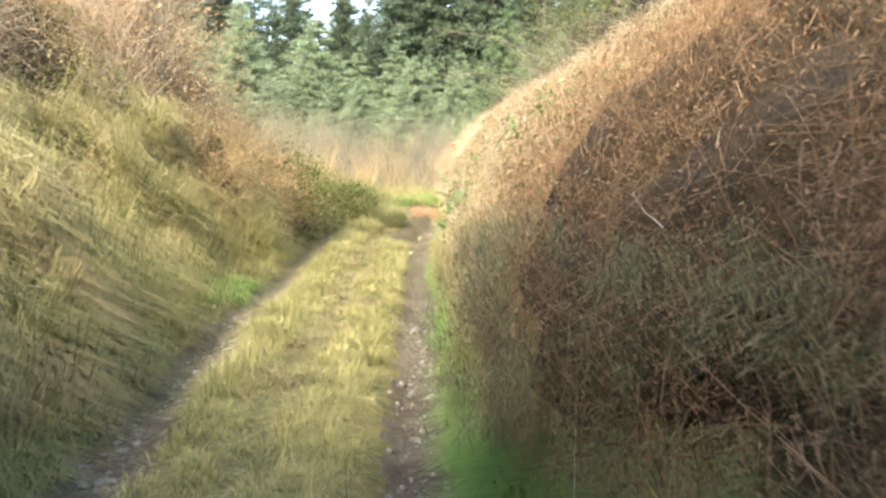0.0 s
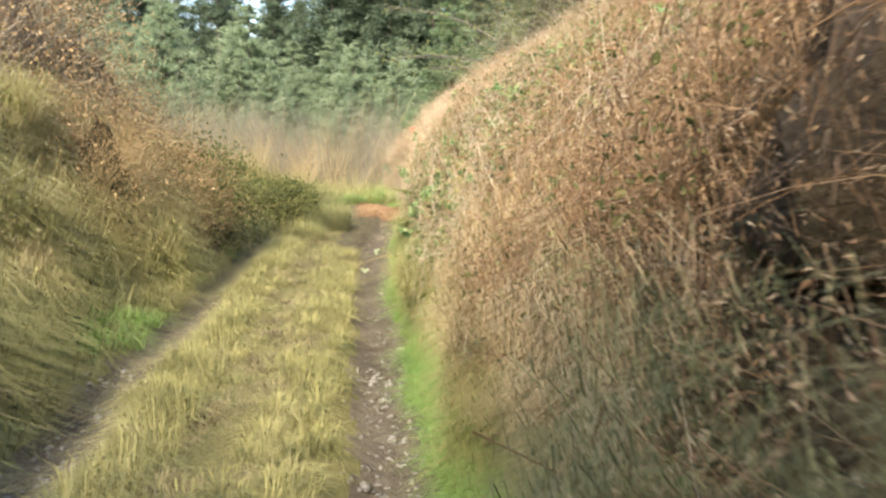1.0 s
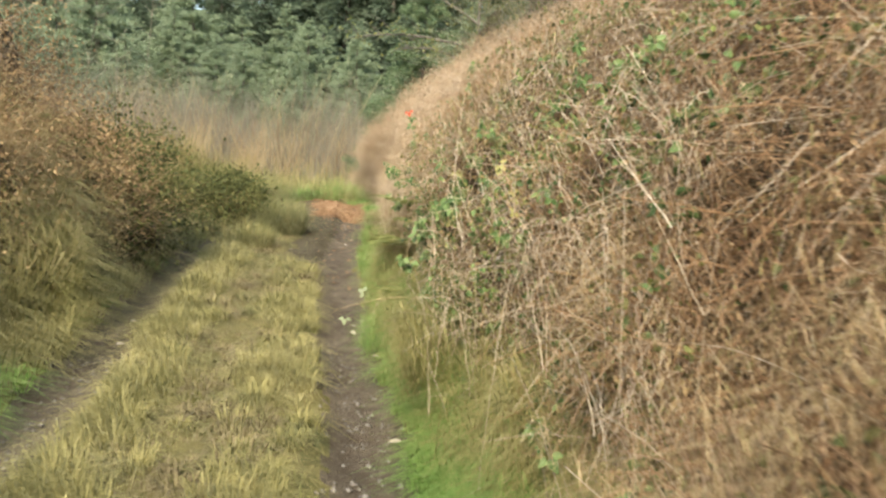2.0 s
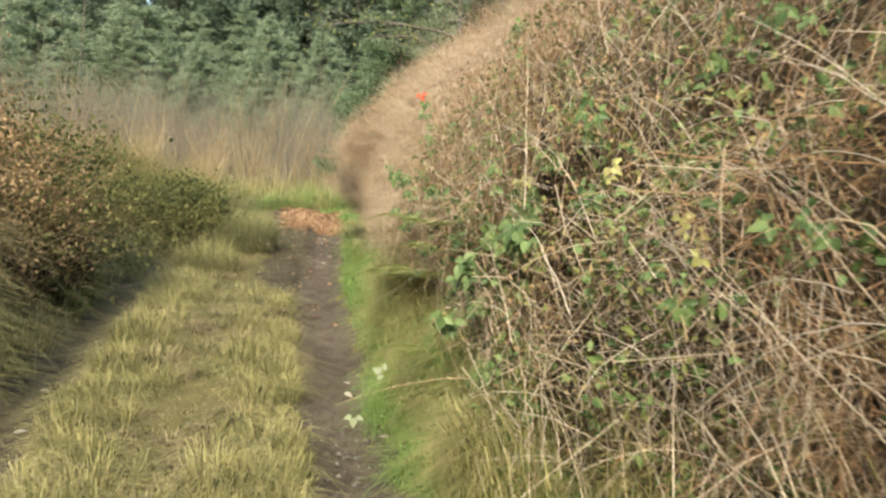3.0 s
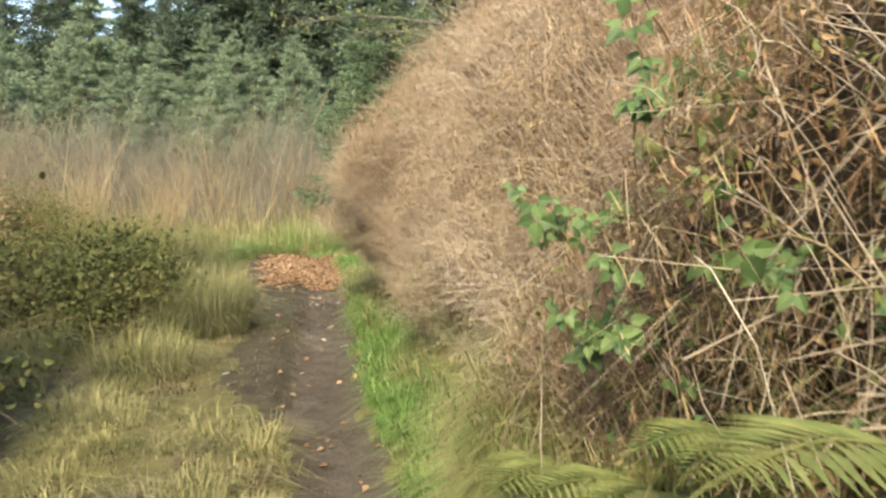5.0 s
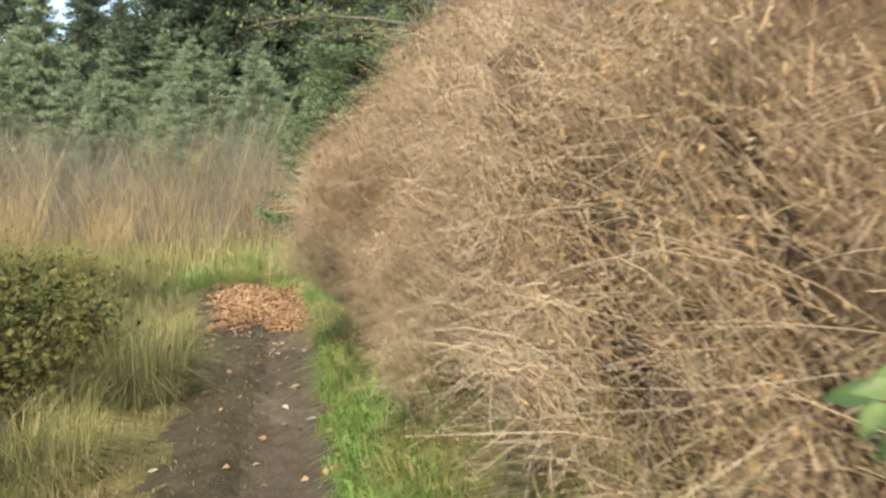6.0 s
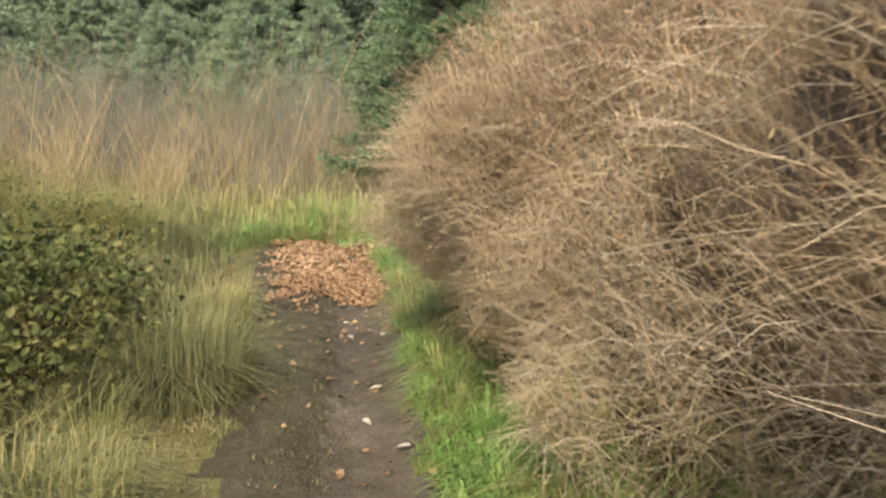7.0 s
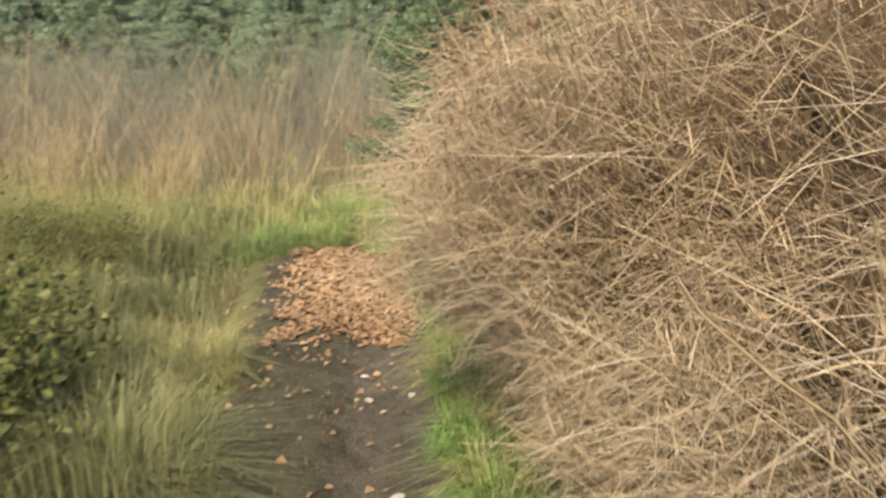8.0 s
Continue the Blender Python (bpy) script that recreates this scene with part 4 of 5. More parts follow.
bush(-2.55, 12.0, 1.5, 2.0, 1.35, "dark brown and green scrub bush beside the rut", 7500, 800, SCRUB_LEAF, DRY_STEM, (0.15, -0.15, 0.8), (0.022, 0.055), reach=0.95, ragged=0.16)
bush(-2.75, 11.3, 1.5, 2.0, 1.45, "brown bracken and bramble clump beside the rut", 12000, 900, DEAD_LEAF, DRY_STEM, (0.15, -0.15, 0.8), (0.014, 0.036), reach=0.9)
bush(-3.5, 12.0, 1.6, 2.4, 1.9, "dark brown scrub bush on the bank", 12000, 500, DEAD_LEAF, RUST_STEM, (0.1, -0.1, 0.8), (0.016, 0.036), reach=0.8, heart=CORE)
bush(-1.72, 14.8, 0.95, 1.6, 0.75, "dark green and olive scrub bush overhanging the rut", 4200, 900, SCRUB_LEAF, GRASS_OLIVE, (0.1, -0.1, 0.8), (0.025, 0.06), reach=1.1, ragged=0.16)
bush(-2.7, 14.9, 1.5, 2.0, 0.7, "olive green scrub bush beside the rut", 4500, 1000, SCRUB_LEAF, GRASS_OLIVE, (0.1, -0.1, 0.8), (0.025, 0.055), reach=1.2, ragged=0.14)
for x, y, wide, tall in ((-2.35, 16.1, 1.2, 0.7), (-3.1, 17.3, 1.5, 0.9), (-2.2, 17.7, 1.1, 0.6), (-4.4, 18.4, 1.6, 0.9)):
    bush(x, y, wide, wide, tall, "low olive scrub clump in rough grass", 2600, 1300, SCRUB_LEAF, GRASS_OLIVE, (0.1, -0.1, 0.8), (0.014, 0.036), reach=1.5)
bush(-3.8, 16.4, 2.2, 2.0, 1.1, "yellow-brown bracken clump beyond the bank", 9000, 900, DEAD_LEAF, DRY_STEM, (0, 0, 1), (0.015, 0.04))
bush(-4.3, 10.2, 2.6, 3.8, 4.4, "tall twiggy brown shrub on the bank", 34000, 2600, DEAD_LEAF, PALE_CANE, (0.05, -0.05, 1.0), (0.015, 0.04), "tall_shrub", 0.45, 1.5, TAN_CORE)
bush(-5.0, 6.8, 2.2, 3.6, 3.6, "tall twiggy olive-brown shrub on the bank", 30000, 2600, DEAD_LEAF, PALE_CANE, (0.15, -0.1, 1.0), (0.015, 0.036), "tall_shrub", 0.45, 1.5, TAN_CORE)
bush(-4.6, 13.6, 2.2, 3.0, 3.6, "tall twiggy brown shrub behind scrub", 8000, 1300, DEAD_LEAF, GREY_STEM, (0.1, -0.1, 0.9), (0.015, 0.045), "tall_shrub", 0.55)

for x, y, tall in ((2.6, 9.4, 4.2), (2.5, 11.8, 4.6), (2.5, 14.4, 4.6), (2.2, 16.9, 4.6)):
    bush(x, y, 2.3, 3.2, tall, "tall olive twiggy shrub behind the hedge top", 9000, 1300, SCRUB_LEAF, GREY_STEM, (-0.1, -0.1, 0.9), (0.015, 0.045), "tall_shrub", 0.55)


# ---- scrub band of grey stems ----
def scrub_band(n, xr, yr, tall, radius, mat, label, name="dry_reeds", seed=6.0):
    x, y = rng.uniform(*xr, n), rng.uniform(*yr, n)
    ok = rng.random(n) < 0.5 + 0.75 * ripple(x * 0.55, y * 0.8, seed) + 0.3 * ripple(x * 1.7, y * 1.3, seed + 3)
    x, y = x[ok], y[ok]
    n = len(x)
    p = arcs(on_ground(x, y), spread(n) * [0.24, 0.24, 0.0] + [0, 0, 1], (tall[0] + (tall[1] - tall[0]) * rng.random(n) ** 1.8) * (1 + 0.75 * ripple(x * 0.6, y * 0.7, seed)), rng.uniform(-0.02, 0.06, n), 4, 0.02)
    r = rng.uniform(*radius, n)
    return stuff(name, tubes(p, r, r * 0.4), [mat], label, "reeds")


scrub_band(9000, (-14, 9), (21.5, 29), (0.7, 1.7), (0.003, 0.006), GREY_STEM, "dead grey-brown willowherb stems")
scrub_band(3500, (-12, 7), (20.5, 25), (0.4, 1.1), (0.003, 0.006), GREY_STEM, "grey-tan dead reed stems")
scrub_band(4500, (-13, 8), (21, 27), (0.4, 1.2), (0.003, 0.006), RUST_STEM, "rust-brown dead dock and bracken stems", seed=14.0)
scrub_band(3500, (-13, 8), (20, 24), (0.3, 0.9), (0.003, 0.006), DRY_STEM, "tan dead stems in rough grass", seed=22.0)
scrub_band(260, (-9, 5), (20.5, 27), (1.3, 2.3), (0.004, 0.007), DRY_STEM, "tall pale dead stalks among reeds", "dead_stalks")
lawn("reed_grass", 26000, (-14, 9), (21, 30), (0.2, 0.6), (0.006, 0.013), (0.1, 0.6), GREY_STEM, "faded brown reed grass", clump=0.9)


def twig_fan(x, y, tall, mat, label):
    """A bare shrub: fine stems fanning up from one root."""
    base = thing("bare_shrub", label, "shrub", pose(x, y, float(ground_z(x, y)) - 0.02), "bare shrubs")
    n = 60
    way = spread(n) * [0.30, 0.30, 0.05] + [0, 0, 1]
    main = arcs(spread(n) * [0.12, 0.12, 0], way, tall * rng.uniform(0.6, 1.1, n), rng.uniform(-0.05, 0.12, n), 5, 0.03)
    stuff("stem_mass", tubes(main, 0.0045, 0.0015), [mat], "", "", base)
    k = rng.integers(0, n, 90)
    tip = main[k, rng.integers(2, 5, 90)]
    stuff("twig_mass", tubes(arcs(tip, spread(90) * [0.5, 0.5, 0.2] + [0, 0, 0.8], rng.uniform(0.15, 0.5, 90), 0.05, 4, 0.03), 0.0025, 0.001), [mat], "", "", base)


for _ in range(70):
    xx, yy = rng.uniform(-11, 4.5), rng.uniform(21.3, 28.5)
    twig_fan(xx, yy, rng.uniform(1.1, 2.2), GREY_STEM if rng.random() < 0.7 else DRY_STEM, "bare grey-brown shrub of fine stems among reeds")
for _ in range(46):
    twig_fan(rng.uniform(-12, 5), rng.uniform(24, 29), rng.uniform(1.8, 2.7), GREY_STEM, "tall bare grey-brown shrub before young spruces")
for xx, yy, hh in ((-3.3, 20.6, 0.9), (-5.0, 20.2, 1.1), (-2.2, 20.9, 0.8), (1.4, 20.2, 1.0), (-4.4, 17.6, 0.8)):
    twig_fan(xx, yy, hh, DRY_STEM, "low tan bare shrub in rough grass")


# ---- conifers ----
def spruce_mesh(name, tall, wide, whorls, mat, seed, dense=44, spray=0.16, boughs=True, fill=0.09, least=0.055):
    """Trunk and crown of a spruce: drooping whorls of branches, each a comb of needle sprays."""
    r = np.random.default_rng(seed)
    trunk = tubes(np.stack([np.zeros(8), np.zeros(8), np.linspace(-0.1, tall, 8)], 1)[None], tall * 0.014, 0.006, 7)
    base, axis, size, nor = [], [], [], []
    limbs = []
    for h in np.linspace(0.06, 0.985, whorls):
        reach = wide / 2 * (1 - h) ** 0.85 + 0.04
        for a in np.arange(7) * 2 * np.pi / 7 + r.uniform(0, 1):
            a += r.normal(0, 0.15)
            L = reach * r.uniform(0.7, 1.15)
            d = np.array([np.cos(a), np.sin(a), 0])
            s = np.linspace(0, 1, 4)[:, None]
            z0 = h * tall * (1 + r.normal(0, 0.035))
            path = d * L * s + np.array([0, 0, 1.0]) * (z0 + L * (0.22 * s - 0.42 * s**2 + (0.16 + 0.2 * r.random()) * s**3))
            limbs.append(path)
            m = max(int(L * dense), 8)
            u = r.uniform(0.12, 1.0, m)
            q = np.stack([np.interp(u, s[:, 0], path[:, c]) for c in range(3)], 1)
            q += r.normal(0, fill * (0.25 + 0.75 * min(1.0, 2.5 * L / wide)), (m, 3)) * [1, 1, 0.9]
            side = np.array([-np.sin(a), np.cos(a), 0])
            ax = d * 0.75 + side * r.choice([-1, 1], (m, 1)) * r.uniform(0.2, 1.0, (m, 1)) + np.array([0, 0, 0.22]) + r.normal(0, 0.5, (m, 3))
            sz = (least + spray * L * (1 - 0.5 * u)) * r.uniform(0.6, 1.1, m)
            base.append(q + ax / np.linalg.norm(ax, axis=1, keepdims=True) * sz[:, None] * 0.45), axis.append(ax), size.append(sz)
            nor.append(np.array([0, 0, 0.7]) + r.normal(0, 1.0, (m, 3)))
    base, axis, size, nor = (np.concatenate(v) for v in (base, axis, size, nor))
    crown = leaflets(base, axis, nor, size, -0.08, 0.13)
    wood = joined([trunk, tubes(np.array(limbs)[:, ::3] if not boughs else np.array(limbs), 0.012, 0.004)])
    return (mesh_from(name + "_trunk", wood[0], [(f, 0) for f, _ in wood[1]], [BARK]), mesh_from(name + "_crown", *crown, [mat]))


def spruce(meshes, label, group, m):
    ob = thing("spruce_tree", label, "tree", m, group)
    part("trunk", meshes[0], ob)
    part("crown", meshes[1], ob)
    return ob


young = [spruce(spruce_mesh("young_spruce", 4.6, 4.0, 20, SPRUCE, s, 260, 0.05, False, 0.065, 0.10), "young grey-green spruce of the wood edge, also copied unseen for shade", "young spruces", pose(x, 33, 0)) for s, x in ((1, -6.0), (2, -1.5), (3, 3.0))]
old = [spruce(spruce_mesh("old_spruce", 10.8, 5.6, 27, DARK_SPRUCE, s, 75, 0.10, False, 0.14, 0.17), "tall dark spruce in the plantation", "plantation spruces", pose(x, 50, 0)) for s, x in ((4, -6.5), (5, -2.5), (6, 2.0))]
for y0, gap, lo, hi, scale in ((29.5, 1.7, -15, 8, 0.72), (33.0, 1.8, -18, 9, 0.95), (37.0, 2.1, -20, 10, 1.2), (41.0, 2.8, -22, 10, 1.45)):
    for x in np.arange(lo, hi, gap):
        px, py = x + rng.normal(0, 0.5), y0 + rng.normal(0, 0.8)
        k = scale * rng.uniform(0.75, 1.2)
        m = pose(px, py, float(ground_z(px, py)), 0, 0, rng.uniform(0, 360)) @ Matrix.Diagonal((k, k, k * rng.uniform(0.85, 1.2), 1))
        o = copy_thing(young[int(rng.integers(3))], pose(0, 0, 0))
        o.matrix_basis = m
for y0, gap, lo, hi in ((46, 2.0, -27, 14), (50, 2.0, -29, 16), (55, 2.2, -32, 18)):
    for x in np.arange(lo, hi, gap):
        px, py = x + rng.normal(0, 0.6), y0 + rng.normal(0, 1.0)
        k = rng.uniform(1.0, 1.15) * (1.26 if px > -4.5 else 0.86 if px > -13.0 else 1.0)
        o = copy_thing(old[int(rng.integers(3))], pose(0, 0, 0))
        o.matrix_basis = pose(px, py, float(ground_z(px, py)), 0, 0, rng.uniform(0, 360)) @ Matrix.Diagonal((k, k, k * rng.uniform(0.9, 1.1), 1))
for o, (x, y) in zip(young + old, ((-6.0, 33), (-1.5, 33), (3.0, 33), (-6.5, 50), (-2.5, 50), (2.0, 50))):
    o.matrix_basis = pose(x, y, float(ground_z(x, y)))


near_spruce = spruce(spruce_mesh("near_spruce", 5.2, 3.2, 30, NEAR_SPRUCE, 11, 420, 0.03, True, 0.055, 0.075), "green spruce behind the hedge end", "", pose(1.5, 21.6, float(ground_z(1.5, 21.6)) + 0.05))


# ---- fallen leaves ----
def fallen(name, n, xr, yr, size, label, keep=None):
    x, y = rng.uniform(*xr, n), rng.uniform(*yr, n)
    if keep is not None:
        ok = keep(x, y)
        x, y = x[ok], y[ok]
    n = len(x)
    p = on_ground(x, y, 0.012)
    return stuff(name, leaflets(p, spread(n) * [1, 1, 0.15], spread(n) * 0.35 + [0, 0, 1], rng.uniform(*size, n), 0.18, 0.36), [FALLEN], label, "leaves")


def patch(x, y):
    """The uneven outline of the leaf carpet."""
    rag = 0.10 * ripple(x * 5, y * 5, 3)
    inside = np.minimum(np.minimum(x + 0.66, 0.17 + 0.10 * (y - 16.2) - x), np.minimum((y - 16.2) * 0.6, (18.5 - y) * 0.6)) + rag
    return inside > rng.random(len(x)) * 0.18 - 0.05


fallen("fallen_leaves", 13000, (-0.95, 0.6), (15.9, 18.8), (0.025, 0.055), "copper-brown fallen leaves covering the track", keep=patch)
fallen("fallen_leaves", 700, (-1.45, -1.0), (15.7, 17.6), (0.025, 0.06), "copper-brown fallen leaves in the grassy rut")
fallen("fallen_leaves", 420, (-1.1, 0.5), (15.3, 18.9), (0.02, 0.05), "brown fallen leaves thinning out round the carpet")
fallen("fallen_leaves", 110, (-0.65, 0.2), (11.5, 16.2), (0.025, 0.055), "a few brown leaves scattered on mud")


# ---- unseen trees added behind the start to shade it and close the lane ----
for x, y, k in ((3.6, -7.0, 1.4), (-1.3, -4.0, 1.6), (-2.3, -3.6, 1.75), (-4.3, -3.4, 1.6), (-5.9, -3.2, 1.5), (-0.8, -10.5, 2.0)):
    o = copy_thing(young[int(rng.integers(3))], pose(0, 0, 0))
    o.matrix_basis = pose(x, y, float(ground_z(x, y)), 0, 0, rng.uniform(0, 360)) @ Matrix.Diagonal((k, k, k, 1))


# ---- bare tree over the hedge end ----
def bare_tree(x, y, tall, limbs, label, m):
    base = thing("bare_tree", label, "tree", m)
    s9 = np.linspace(0, 1, 9)
    stem = np.stack([0.25 * np.sin(2.5 * s9), 0.1 * np.sin(4 * s9), tall * s9 - 0.1], 1)
    part("trunk", mesh_from("trunk", *tubes(stem[None], 0.075, 0.02, 8), [BARK]), base)
    for h, way, L, droop in limbs:
        at = np.array([[np.interp(h, stem[:, 2], stem[:, c]) for c in range(3)]])
        p = arcs(at, np.array([way], float), L, droop, 12, 0.012)
        limb = part("limb", mesh_from("limb", *tubes(p, 0.028, 0.007, 6), [BARK]), base)
        k = rng.integers(3, 12, 26)
        tw = arcs(p[0, k], np.array([way]) * 0.7 + spread(26) * 0.6, rng.uniform(0.25, 0.8, 26), rng.uniform(0.0, 0.3, 26), 6, 0.03)
        twig = stuff("twig_mass", tubes(tw, 0.006, 0.0015), [BARK], "", "", limb)
        lf = tw.reshape(-1, 3)[rng.integers(0, 156, 110)] + rng.normal(0, 0.04, (110, 3))
        stuff("foliage", ovate(lf, spread(110) + [0, 0, -0.5], spread(110), rng.uniform(0.03, 0.07, 110), 0.15, 0.34), [FERN], "", "", limb)
    return base


bare_tree(2.2, 20.3, 5.2, [(3.1, (-1.0, -0.05, 0.10), 2.9, 0.1), (2.7, (-0.8, -0.3, 0.35), 1.9, 0.25), (3.6, (-0.9, 0.1, 0.5), 2.4, 0.2), (3.4, (0.8, -0.1, 0.5), 2.0, 0.2), (4.1, (-0.3, -0.5, 0.7), 1.6, 0.2)],
          "bare dark tree with limbs over the hedge end", pose(2.2, 20.3, float(ground_z(2.2, 20.3))))


# ---- saplings on the bank ----
def sapling(x, y, tall):
    base = thing("sapling", "thin pale bare sapling rising from the bank", "tree", pose(x, y, float(ground_z(x, y)) - 0.03), "bare saplings")
    p = arcs(np.zeros((1, 3)), np.array([[rng.normal(0, 0.08), rng.normal(0, 0.08), 1.0]]), tall, 0.0, 10, 0.008)
    part("stem", mesh_from("stem", *tubes(p, 0.009, 0.002, 5), [GREY_STEM]), base)
    k = rng.integers(3, 10, 22)
    tw = arcs(p[0, k], spread(22) * [0.5, 0.5, 0.3] + [0, 0, 0.6], rng.uniform(0.2, 0.6, 22), 0.1, 5, 0.03)
    stuff("twig_mass", tubes(tw, 0.003, 0.001), [GREY_STEM], "", "", base)


for _ in range(16):
    yy = rng.uniform(8.0, 16.5)
    sapling(rng.uniform(-4.2, -2.9) - 0.12 * max(yy - 13, 0), yy, rng.uniform(2.2, 3.4))


# ---- brambles with green leaves ----
def leaflet_shape(bm, length, width, turn, mat_index=0):
    """One toothed leaflet from its stalk, folded on the midrib."""
    m = Matrix.Rotation(turn, 4, "Z")
    prof = [(0.0, 0.0), (0.18, 0.62), (0.36, 0.95), (0.5, 0.9), (0.66, 0.78), (0.82, 0.45), (1.0, 0.0)]
    mid, left, right = [], [], []
    for n, (u, w) in enumerate(prof):
        tooth = 1.0 + (0.10 if n % 2 else -0.06)
        z = -0.18 * length * u * u
        mid.append(bm.verts.new(m @ Vector((0, u * length + 0.008, z))))
        if w:
            for row, sg in ((left, -1), (right, 1)):
                row.append(bm.verts.new(m @ Vector((sg * w * width / 2 * tooth, u * length + 0.004, z + 0.14 * width))))
    for row, flip in ((left, False), (right, True)):
        ring = [mid[0], *row, mid[-1]]
        for n in range(len(prof) - 1):
            f = [mid[n], mid[n + 1], ring[n + 1], ring[n]]
            f = [v for i, v in enumerate(f) if v not in f[:i]]
            if len(f) > 2:
                bm.faces.new(f[::-1] if flip else f)


def leaf_mesh(size, mat):
    bm = bmesh.new()
    leaflet_shape(bm, size, size * 0.72, 0.0)
    leaflet_shape(bm, size * 0.82, size * 0.56, 1.25)
    leaflet_shape(bm, size * 0.82, size * 0.56, -1.25)
    me = bpy.data.meshes.new("bramble_leaf")
    bm.to_mesh(me)
    bm.free()
    me.materials.append(mat)
    return me


LEAVES = [leaf_mesh(sz, BRAMBLE) for sz in (0.026, 0.034, 0.042, 0.05)]
GOLD = [leaf_mesh(sz, YELLOW_LEAF) for sz in (0.03, 0.037)]
BROAD = [leaf_mesh(sz, BRAMBLE) for sz in (0.046, 0.056, 0.064)]
SCARLET = leaf_mesh(0.034, RED_LEAF)
PALE = [leaf_mesh(0.036, PALE_GREEN)]


def bramble(y, z, leaves, label, meshes=LEAVES, reach=0.55, stem=DRY_STEM, x=None):
    x = float(right_face(y, z)) - 0.07 if x is None else x
    base = thing("bramble", label, "plant", pose(x, y, z + float(base_z(y))), "leafy brambles")
    p = arcs(np.array([[0.12, 0.2, -0.1]]), np.array([[-0.12, -0.7 + rng.normal(0, 0.5), rng.normal(0.35, 0.3)]]), reach, 0.35, 10, 0.015)
    part("cane", mesh_from("cane", *tubes(p, 0.0035, 0.0015, 5), [stem]), base)
    for _ in range(leaves):
        q = p[0, rng.integers(1, 9)] + rng.normal(0, 0.018, 3) + [-0.012, -0.008, 0.0]
        face = Vector((-0.75, -0.75, 0.55)) + Vector(rng.normal(0, 0.4, 3))
        o = part("leaf", meshes[int(rng.integers(len(meshes)))], base)
        k = rng.uniform(0.7, 1.15)
        o.matrix_basis = Matrix.Translation(q) @ face.to_track_quat("Z", "Y").to_matrix().to_4x4() @ pose(0, 0, 0, 0, 0, rng.uniform(100, 260)) @ Matrix.Diagonal((k, k, k, 1))
    return base


for y, z, n in ((9.54, 1.13, 8), (9.37, 1.28, 6), (8.77, 1.22, 6), (7.5, 1.83, 10), (7.3, 1.3, 6), (6.9, 1.9, 8), (7.0, 0.7, 6), (5.4, 0.6, 6), (7.75, 1.5, 8), (7.9, 1.37, 8)):
    bramble(y, z, n, "green bramble shoot with three-part leaves in the hedge")
for x, y, z, n in ((-0.02, 8.22, 1.14, 11), (0.08, 8.18, 1.25, 12), (0.18, 8.18, 1.40, 12), (0.28, 8.20, 1.54, 12), (0.10, 7.95, 1.29, 11), (0.16, 8.16, 1.33, 10), (0.04, 8.17, 0.96, 8), (-0.04, 8.07, 0.90, 8), (0.16, 8.05, 1.08, 9), (0.34, 8.1, 1.66, 10), (0.12, 8.3, 1.18, 10), (0.02, 8.0, 0.78, 7)):
    bramble(y, z, n, "broad fresh green bramble leaves standing out of the hedge", BROAD, 0.22, x=x)
runner = thing("bramble", "thin bramble runner with pale leaves hanging over the rut", "plant", pose(-0.31, 8.14, 0.60), "leafy brambles")
part("cane", mesh_from("cane", *tubes(arcs(np.array([[0.40, 0.02, 0.10]]), np.array([[-0.42, 0.0, 0.02]]), 0.44, 0.22, 10, 0.006), 0.002, 0.0008, 5), [DRY_STEM]), runner)
for at, turn in (((0.0, 0.0, -0.02), 180), ((0.10, 0.05, 0.11), 70)):
    part("leaf", PALE[0], runner).matrix_basis = Matrix.Translation(at) @ Vector((-0.2, -0.9, 0.4)).to_track_quat("Z", "Y").to_matrix().to_4x4() @ pose(0, 0, 0, 0, 0, turn)
for x, y, z, n in ((-0.02, 9.75, 1.36, 12), (-0.02, 9.75, 1.25, 10), (-0.01, 9.75, 1.15, 10), (0.0, 9.7, 1.06, 9), (0.09, 9.75, 1.5, 9), (0.2, 9.8, 1.63, 11)):
    bramble(y - 0.1, z, n, "dark green bramble leaves standing out of the hedge", x=x + 0.0, reach=0.28)
for n in range(56):
    yy = rng.uniform(5.2, 9.6)
    bramble(yy, rng.choice([rng.uniform(0.3, 0.8), rng.uniform(1.4, 2.4)]), int(rng.integers(4, 10)), "green bramble shoot with three-part leaves in the hedge", reach=rng.uniform(0.3, 0.6))
for y, z, n in ((7.16, 1.4, 4), (7.91, 1.47, 3), (8.23, 1.47, 2), (7.52, 1.83, 5)):
    bramble(y, z, n, "bramble shoot with yellowing leaves in the hedge", GOLD, 0.3)
bramble(9.7, 1.5, 2, "bramble shoot with yellowing leaves in the hedge", GOLD, 0.12, DRY_STEM, 0.16)
scarlet = thing("bramble", "scarlet autumn bramble leaf at the hedge top", "plant", pose(0.13, 9.68, 1.675))
part("cane", mesh_from("cane", *tubes(arcs(np.array([[0.22, 0.25, -0.12]]), np.array([[-0.25, -0.28, 0.16]]), 0.36, 0.05, 8, 0.01), 0.003, 0.0012, 5), [DRY_STEM]), scarlet)
blade = part("leaf", SCARLET, scarlet)
blade.matrix_basis = Matrix.Translation((-0.03, -0.05, 0.02)) @ Vector((-0.35, -0.9, 0.25)).to_track_quat("Z", "Y").to_matrix().to_4x4() @ pose(0, 0, 0, 0, 0, 200)


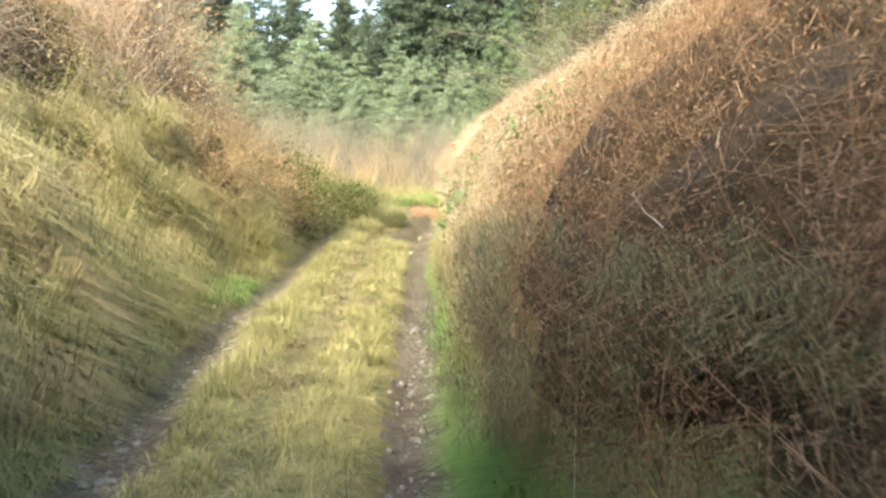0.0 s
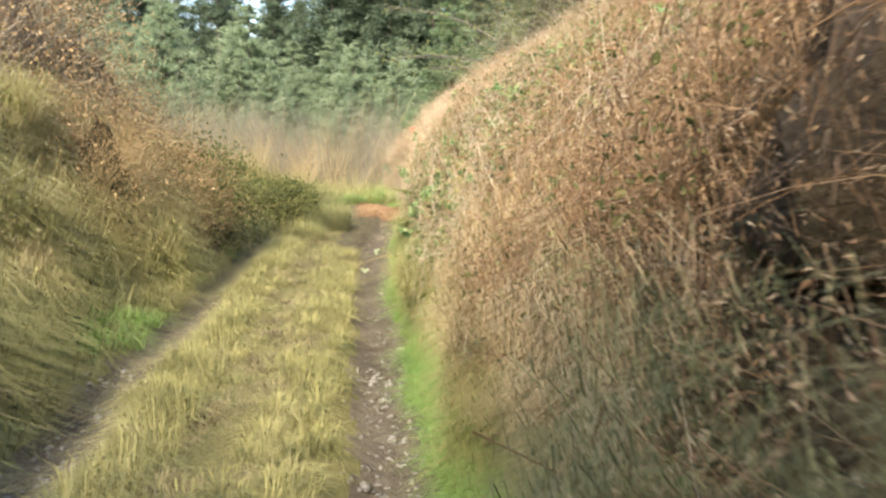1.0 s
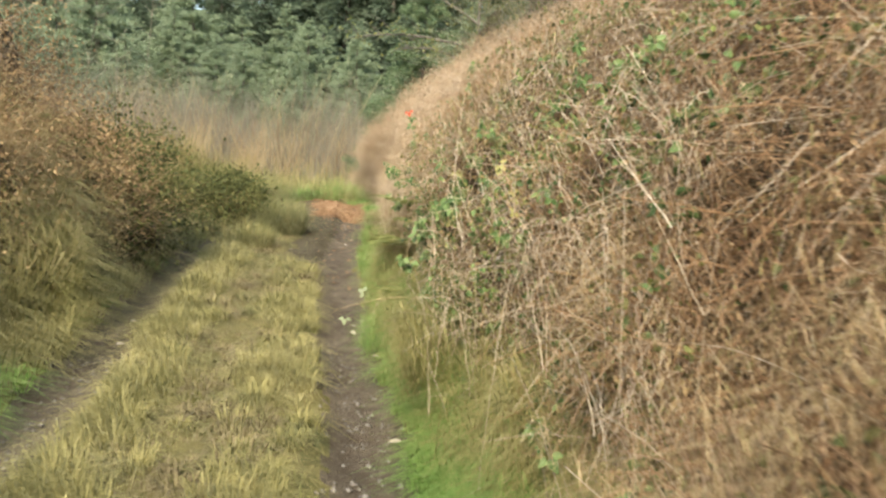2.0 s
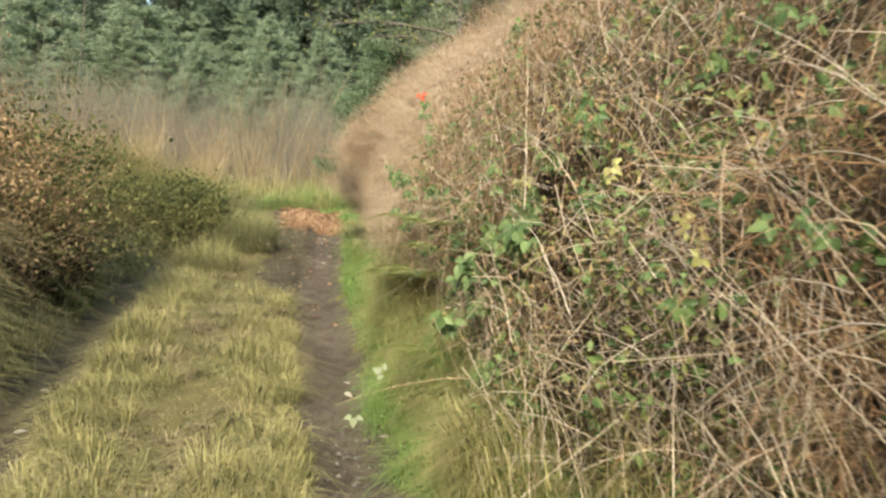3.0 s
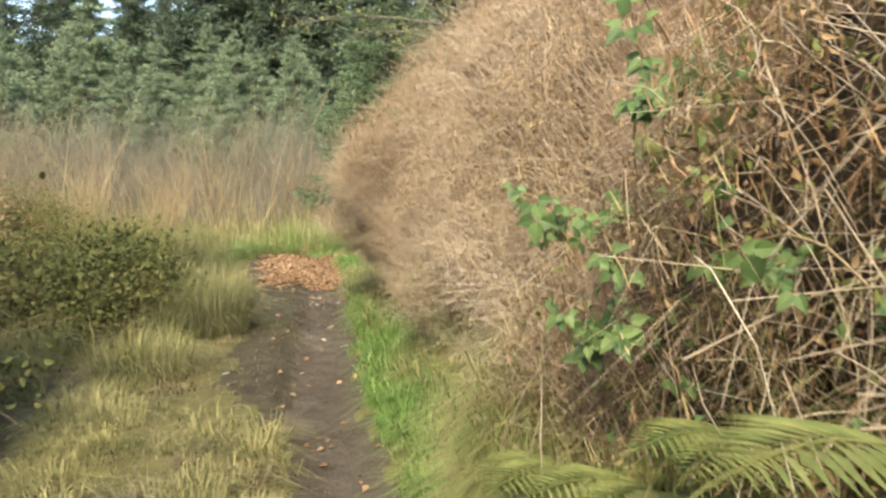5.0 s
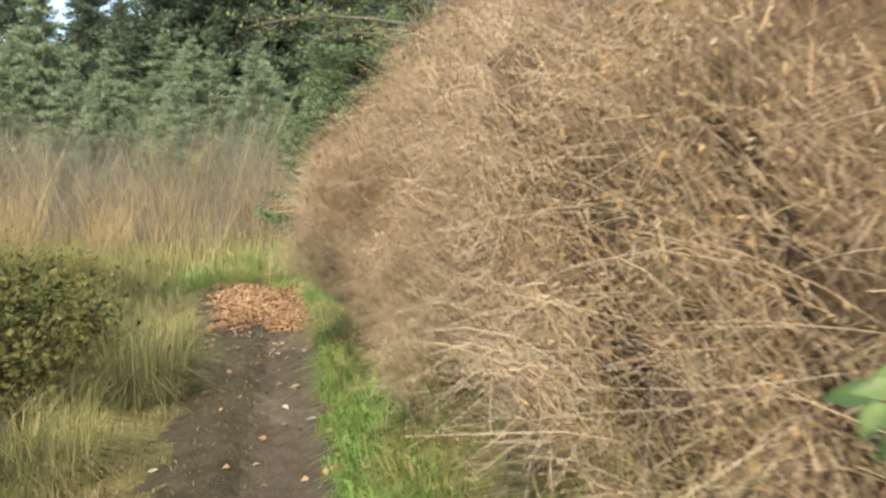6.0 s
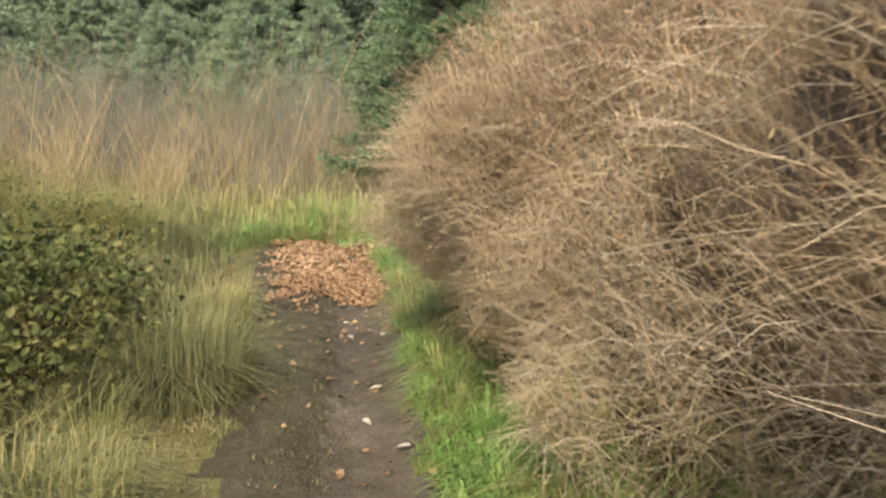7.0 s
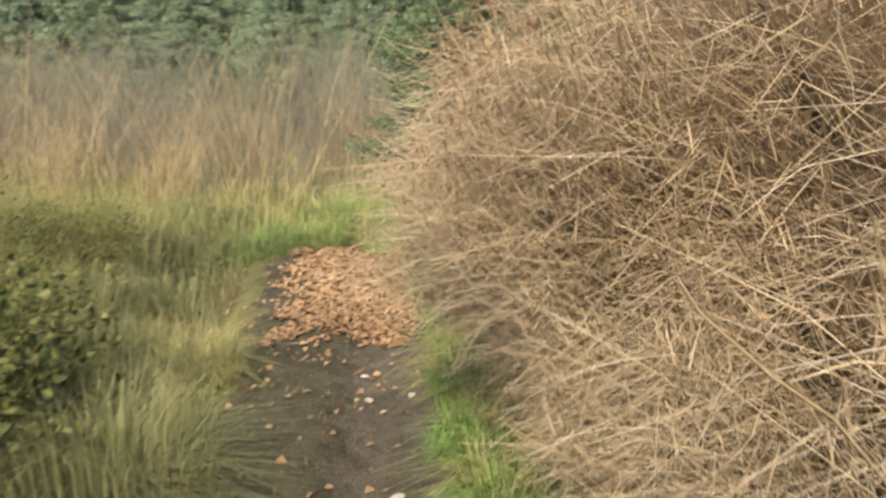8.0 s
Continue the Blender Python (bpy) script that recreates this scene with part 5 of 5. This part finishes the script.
# ---- dead canes standing out of the hedge ----
def cane(y, z, way, L, droop, r, out=0.05):
    x = float(right_face(y, z)) + out
    base = thing("bramble_cane", "pale dead bramble cane arching from the hedge", "plant", pose(x, y, z + float(base_z(y))), "dead bramble canes")
    w = np.array([way], float)
    p = arcs(-w * L * 0.4, w, L, droop, 12, 0.008)
    part("stem", mesh_from("stem", *tubes(p, r, r * 0.45, 6), [PALE_CANE]), base)
    k = rng.integers(3, 11, 5)
    tw = arcs(p[0, k], w * 0.6 + spread(5) * 0.5, rng.uniform(0.08, 0.3, 5), 0.2, 5, 0.02)
    for one in tw[:3]:
        part("side_shoot", mesh_from("side_shoot", *tubes(one[None], r * 0.5, r * 0.25, 4), [PALE_CANE]), base)


for n in range(150):
    yy = rng.normal(7.3, 0.9)
    cane(yy, rng.uniform(0.55, 2.0), (rng.normal(-0.04, 0.07), rng.choice([-1, 1]) * rng.uniform(0.4, 1.0), rng.normal(0.25, 0.4)), rng.uniform(0.4, 1.0), rng.uniform(0.15, 0.55), rng.uniform(0.0010, 0.0022), -0.03)
for n in range(56):
    yy = rng.uniform(5.8, 11.2)
    cane(yy, rng.uniform(0.6, 2.1), (rng.normal(-0.12, 0.12), rng.normal(-0.5, 0.5), rng.normal(0.2, 0.5)), rng.uniform(0.35, 0.9), rng.uniform(0.1, 0.4), rng.uniform(0.0010, 0.0022))
for yy, zz, way, L in ((2.9, 0.9, (0.1, 0.7, 0.5), 0.8), (2.3, 0.75, (0.1, 0.6, 0.5), 0.9), (2.0, 1.5, (0.1, 0.9, 0.1), 0.8)):
    cane(yy, zz, way, L, 0.1, 0.0014)


# ---- ferns at the hedge foot ----
def fern(x, y, z, fronds, size, label):
    base = thing("fern", label, "plant", pose(x, y, z), "ferns")
    for n in range(fronds):
        a = radians(-170 + 150 * n / max(fronds - 1, 1)) + rng.normal(0, 0.15)
        way = np.array([[np.cos(a) * 0.8, np.sin(a) * 0.8, 0.55]])
        L = size * rng.uniform(0.8, 1.15)
        p = arcs(np.zeros((1, 3)), way, L, 0.45, 24, 0.002)[0]
        d = np.gradient(p, axis=0)
        d /= np.linalg.norm(d, axis=1, keepdims=True)
        side = np.cross(d, [0, 0, 1.0])
        side /= np.linalg.norm(side, axis=1, keepdims=True)
        ax, ctr, sz = [], [], []
        for i in range(3, 24, 1):
            for sg in (-1, 1):
                l = L * 0.26 * math.sin(math.pi * min(1.0, (i + 1) / 22) ** 0.8) + 0.012
                v = side[i] * sg + d[i] * 0.45 + [0, 0, -0.12]
                v = v / np.linalg.norm(v)
                ctr.append(p[i] + v * l / 2), ax.append(v), sz.append(l)
        blade = leaflets(np.array(ctr), np.array(ax), np.tile([0, 0, 1.0], (len(ctr), 1)), np.array(sz), 0.05, 0.055)
        v, f = joined([tubes(p[None], 0.0025, 0.001), blade])
        part("frond", mesh_from("frond", v, [(k, 0) for k, _ in f], [FERN]), base)


for y, z, n, size in ((9.95, 0.66, 8, 0.44), (9.7, 0.72, 7, 0.42), (9.45, 0.9, 6, 0.38), (8.95, 1.1, 5, 0.32), (9.0, 0.5, 6, 0.4)):
    fern(float(right_face(y, z)) - 0.02, y, z + float(base_z(y)), n, size, "yellow-green fern fronds growing from the hedge foot")


# ---- single leaves and stones on the track ----
def fallen_leaf(x, y, size, mat, label):
    bm = bmesh.new()
    leaflet_shape(bm, size, size * 0.6, 0.0)
    me = bpy.data.meshes.new("fallen_leaf")
    bm.to_mesh(me)
    bm.free()
    me.materials.append(mat)
    ob = new("fallen_leaf", me)
    ob.matrix_basis = pose(x, y, float(ground_z(x, y)) + 0.012, rng.uniform(-12, 12), rng.uniform(-12, 12), rng.uniform(0, 360))
    return tagged(ob, label, "leaf", "single fallen leaves")


for x, y in ((-0.21, 10.05), (-0.12, 10.3), (-0.16, 10.18), (0.02, 7.9), (-0.02, 9.3), (-0.05, 14.6), (0.05, 15.5), (-0.15, 15.4), (-0.8, 13.2), (-0.2, 15.7), (0.08, 14.9), (-0.2, 14.2), (-0.02, 13.8), (-1.85, 9.6), (-1.9, 10.2)):
    fallen_leaf(x, y, rng.uniform(0.05, 0.08), PALE_LEAF, "pale curled fallen leaf lying on mud")


def pebbles(n, xr, yr, size, label):
    ico = [Vector(v) for v in ((0, 0, 1), (0.9, 0, 0.1), (0.3, 0.85, 0), (-0.7, 0.5, 0.1), (-0.75, -0.5, 0), (0.25, -0.85, 0.1), (0, 0, -0.8))]
    tri = np.array([(0, 1, 2), (0, 2, 3), (0, 3, 4), (0, 4, 5), (0, 5, 1), (6, 2, 1), (6, 3, 2), (6, 4, 3), (6, 5, 4), (6, 1, 5)])
    shape = np.array(ico)
    x, y = rng.uniform(*xr, n), rng.uniform(*yr, n)
    x = np.where(rng.random(n) < 0.5, *rut_lines(y)) + rng.normal(0, 0.12, n)
    sz = rng.uniform(*size, (n, 1, 1)) * rng.uniform(0.6, 1.2, (n, 1, 3)) * [1, 1, 0.55]
    v = on_ground(x, y, 0.0)[:, None] + shape[None] * sz + rng.normal(0, 0.002, (n, 7, 3))
    f = (np.arange(n)[:, None, None] * 7 + tri[None]).reshape(-1, 3)
    return stuff("pebbles", (v.reshape(-1, 3), [(f, 0)]), [STONE], label, "stones")


pebbles(1500, (-2, 0), (0.5, 9.5), (0.006, 0.022), "small grey stones pressed into the ruts")
# Larger stones whose pale grey also stands in for glints off wet ones.
pebbles(420, (-2, 0), (2.5, 7.5), (0.015, 0.045), "pale grey stones broken out of the ruts, also standing for wet glints")
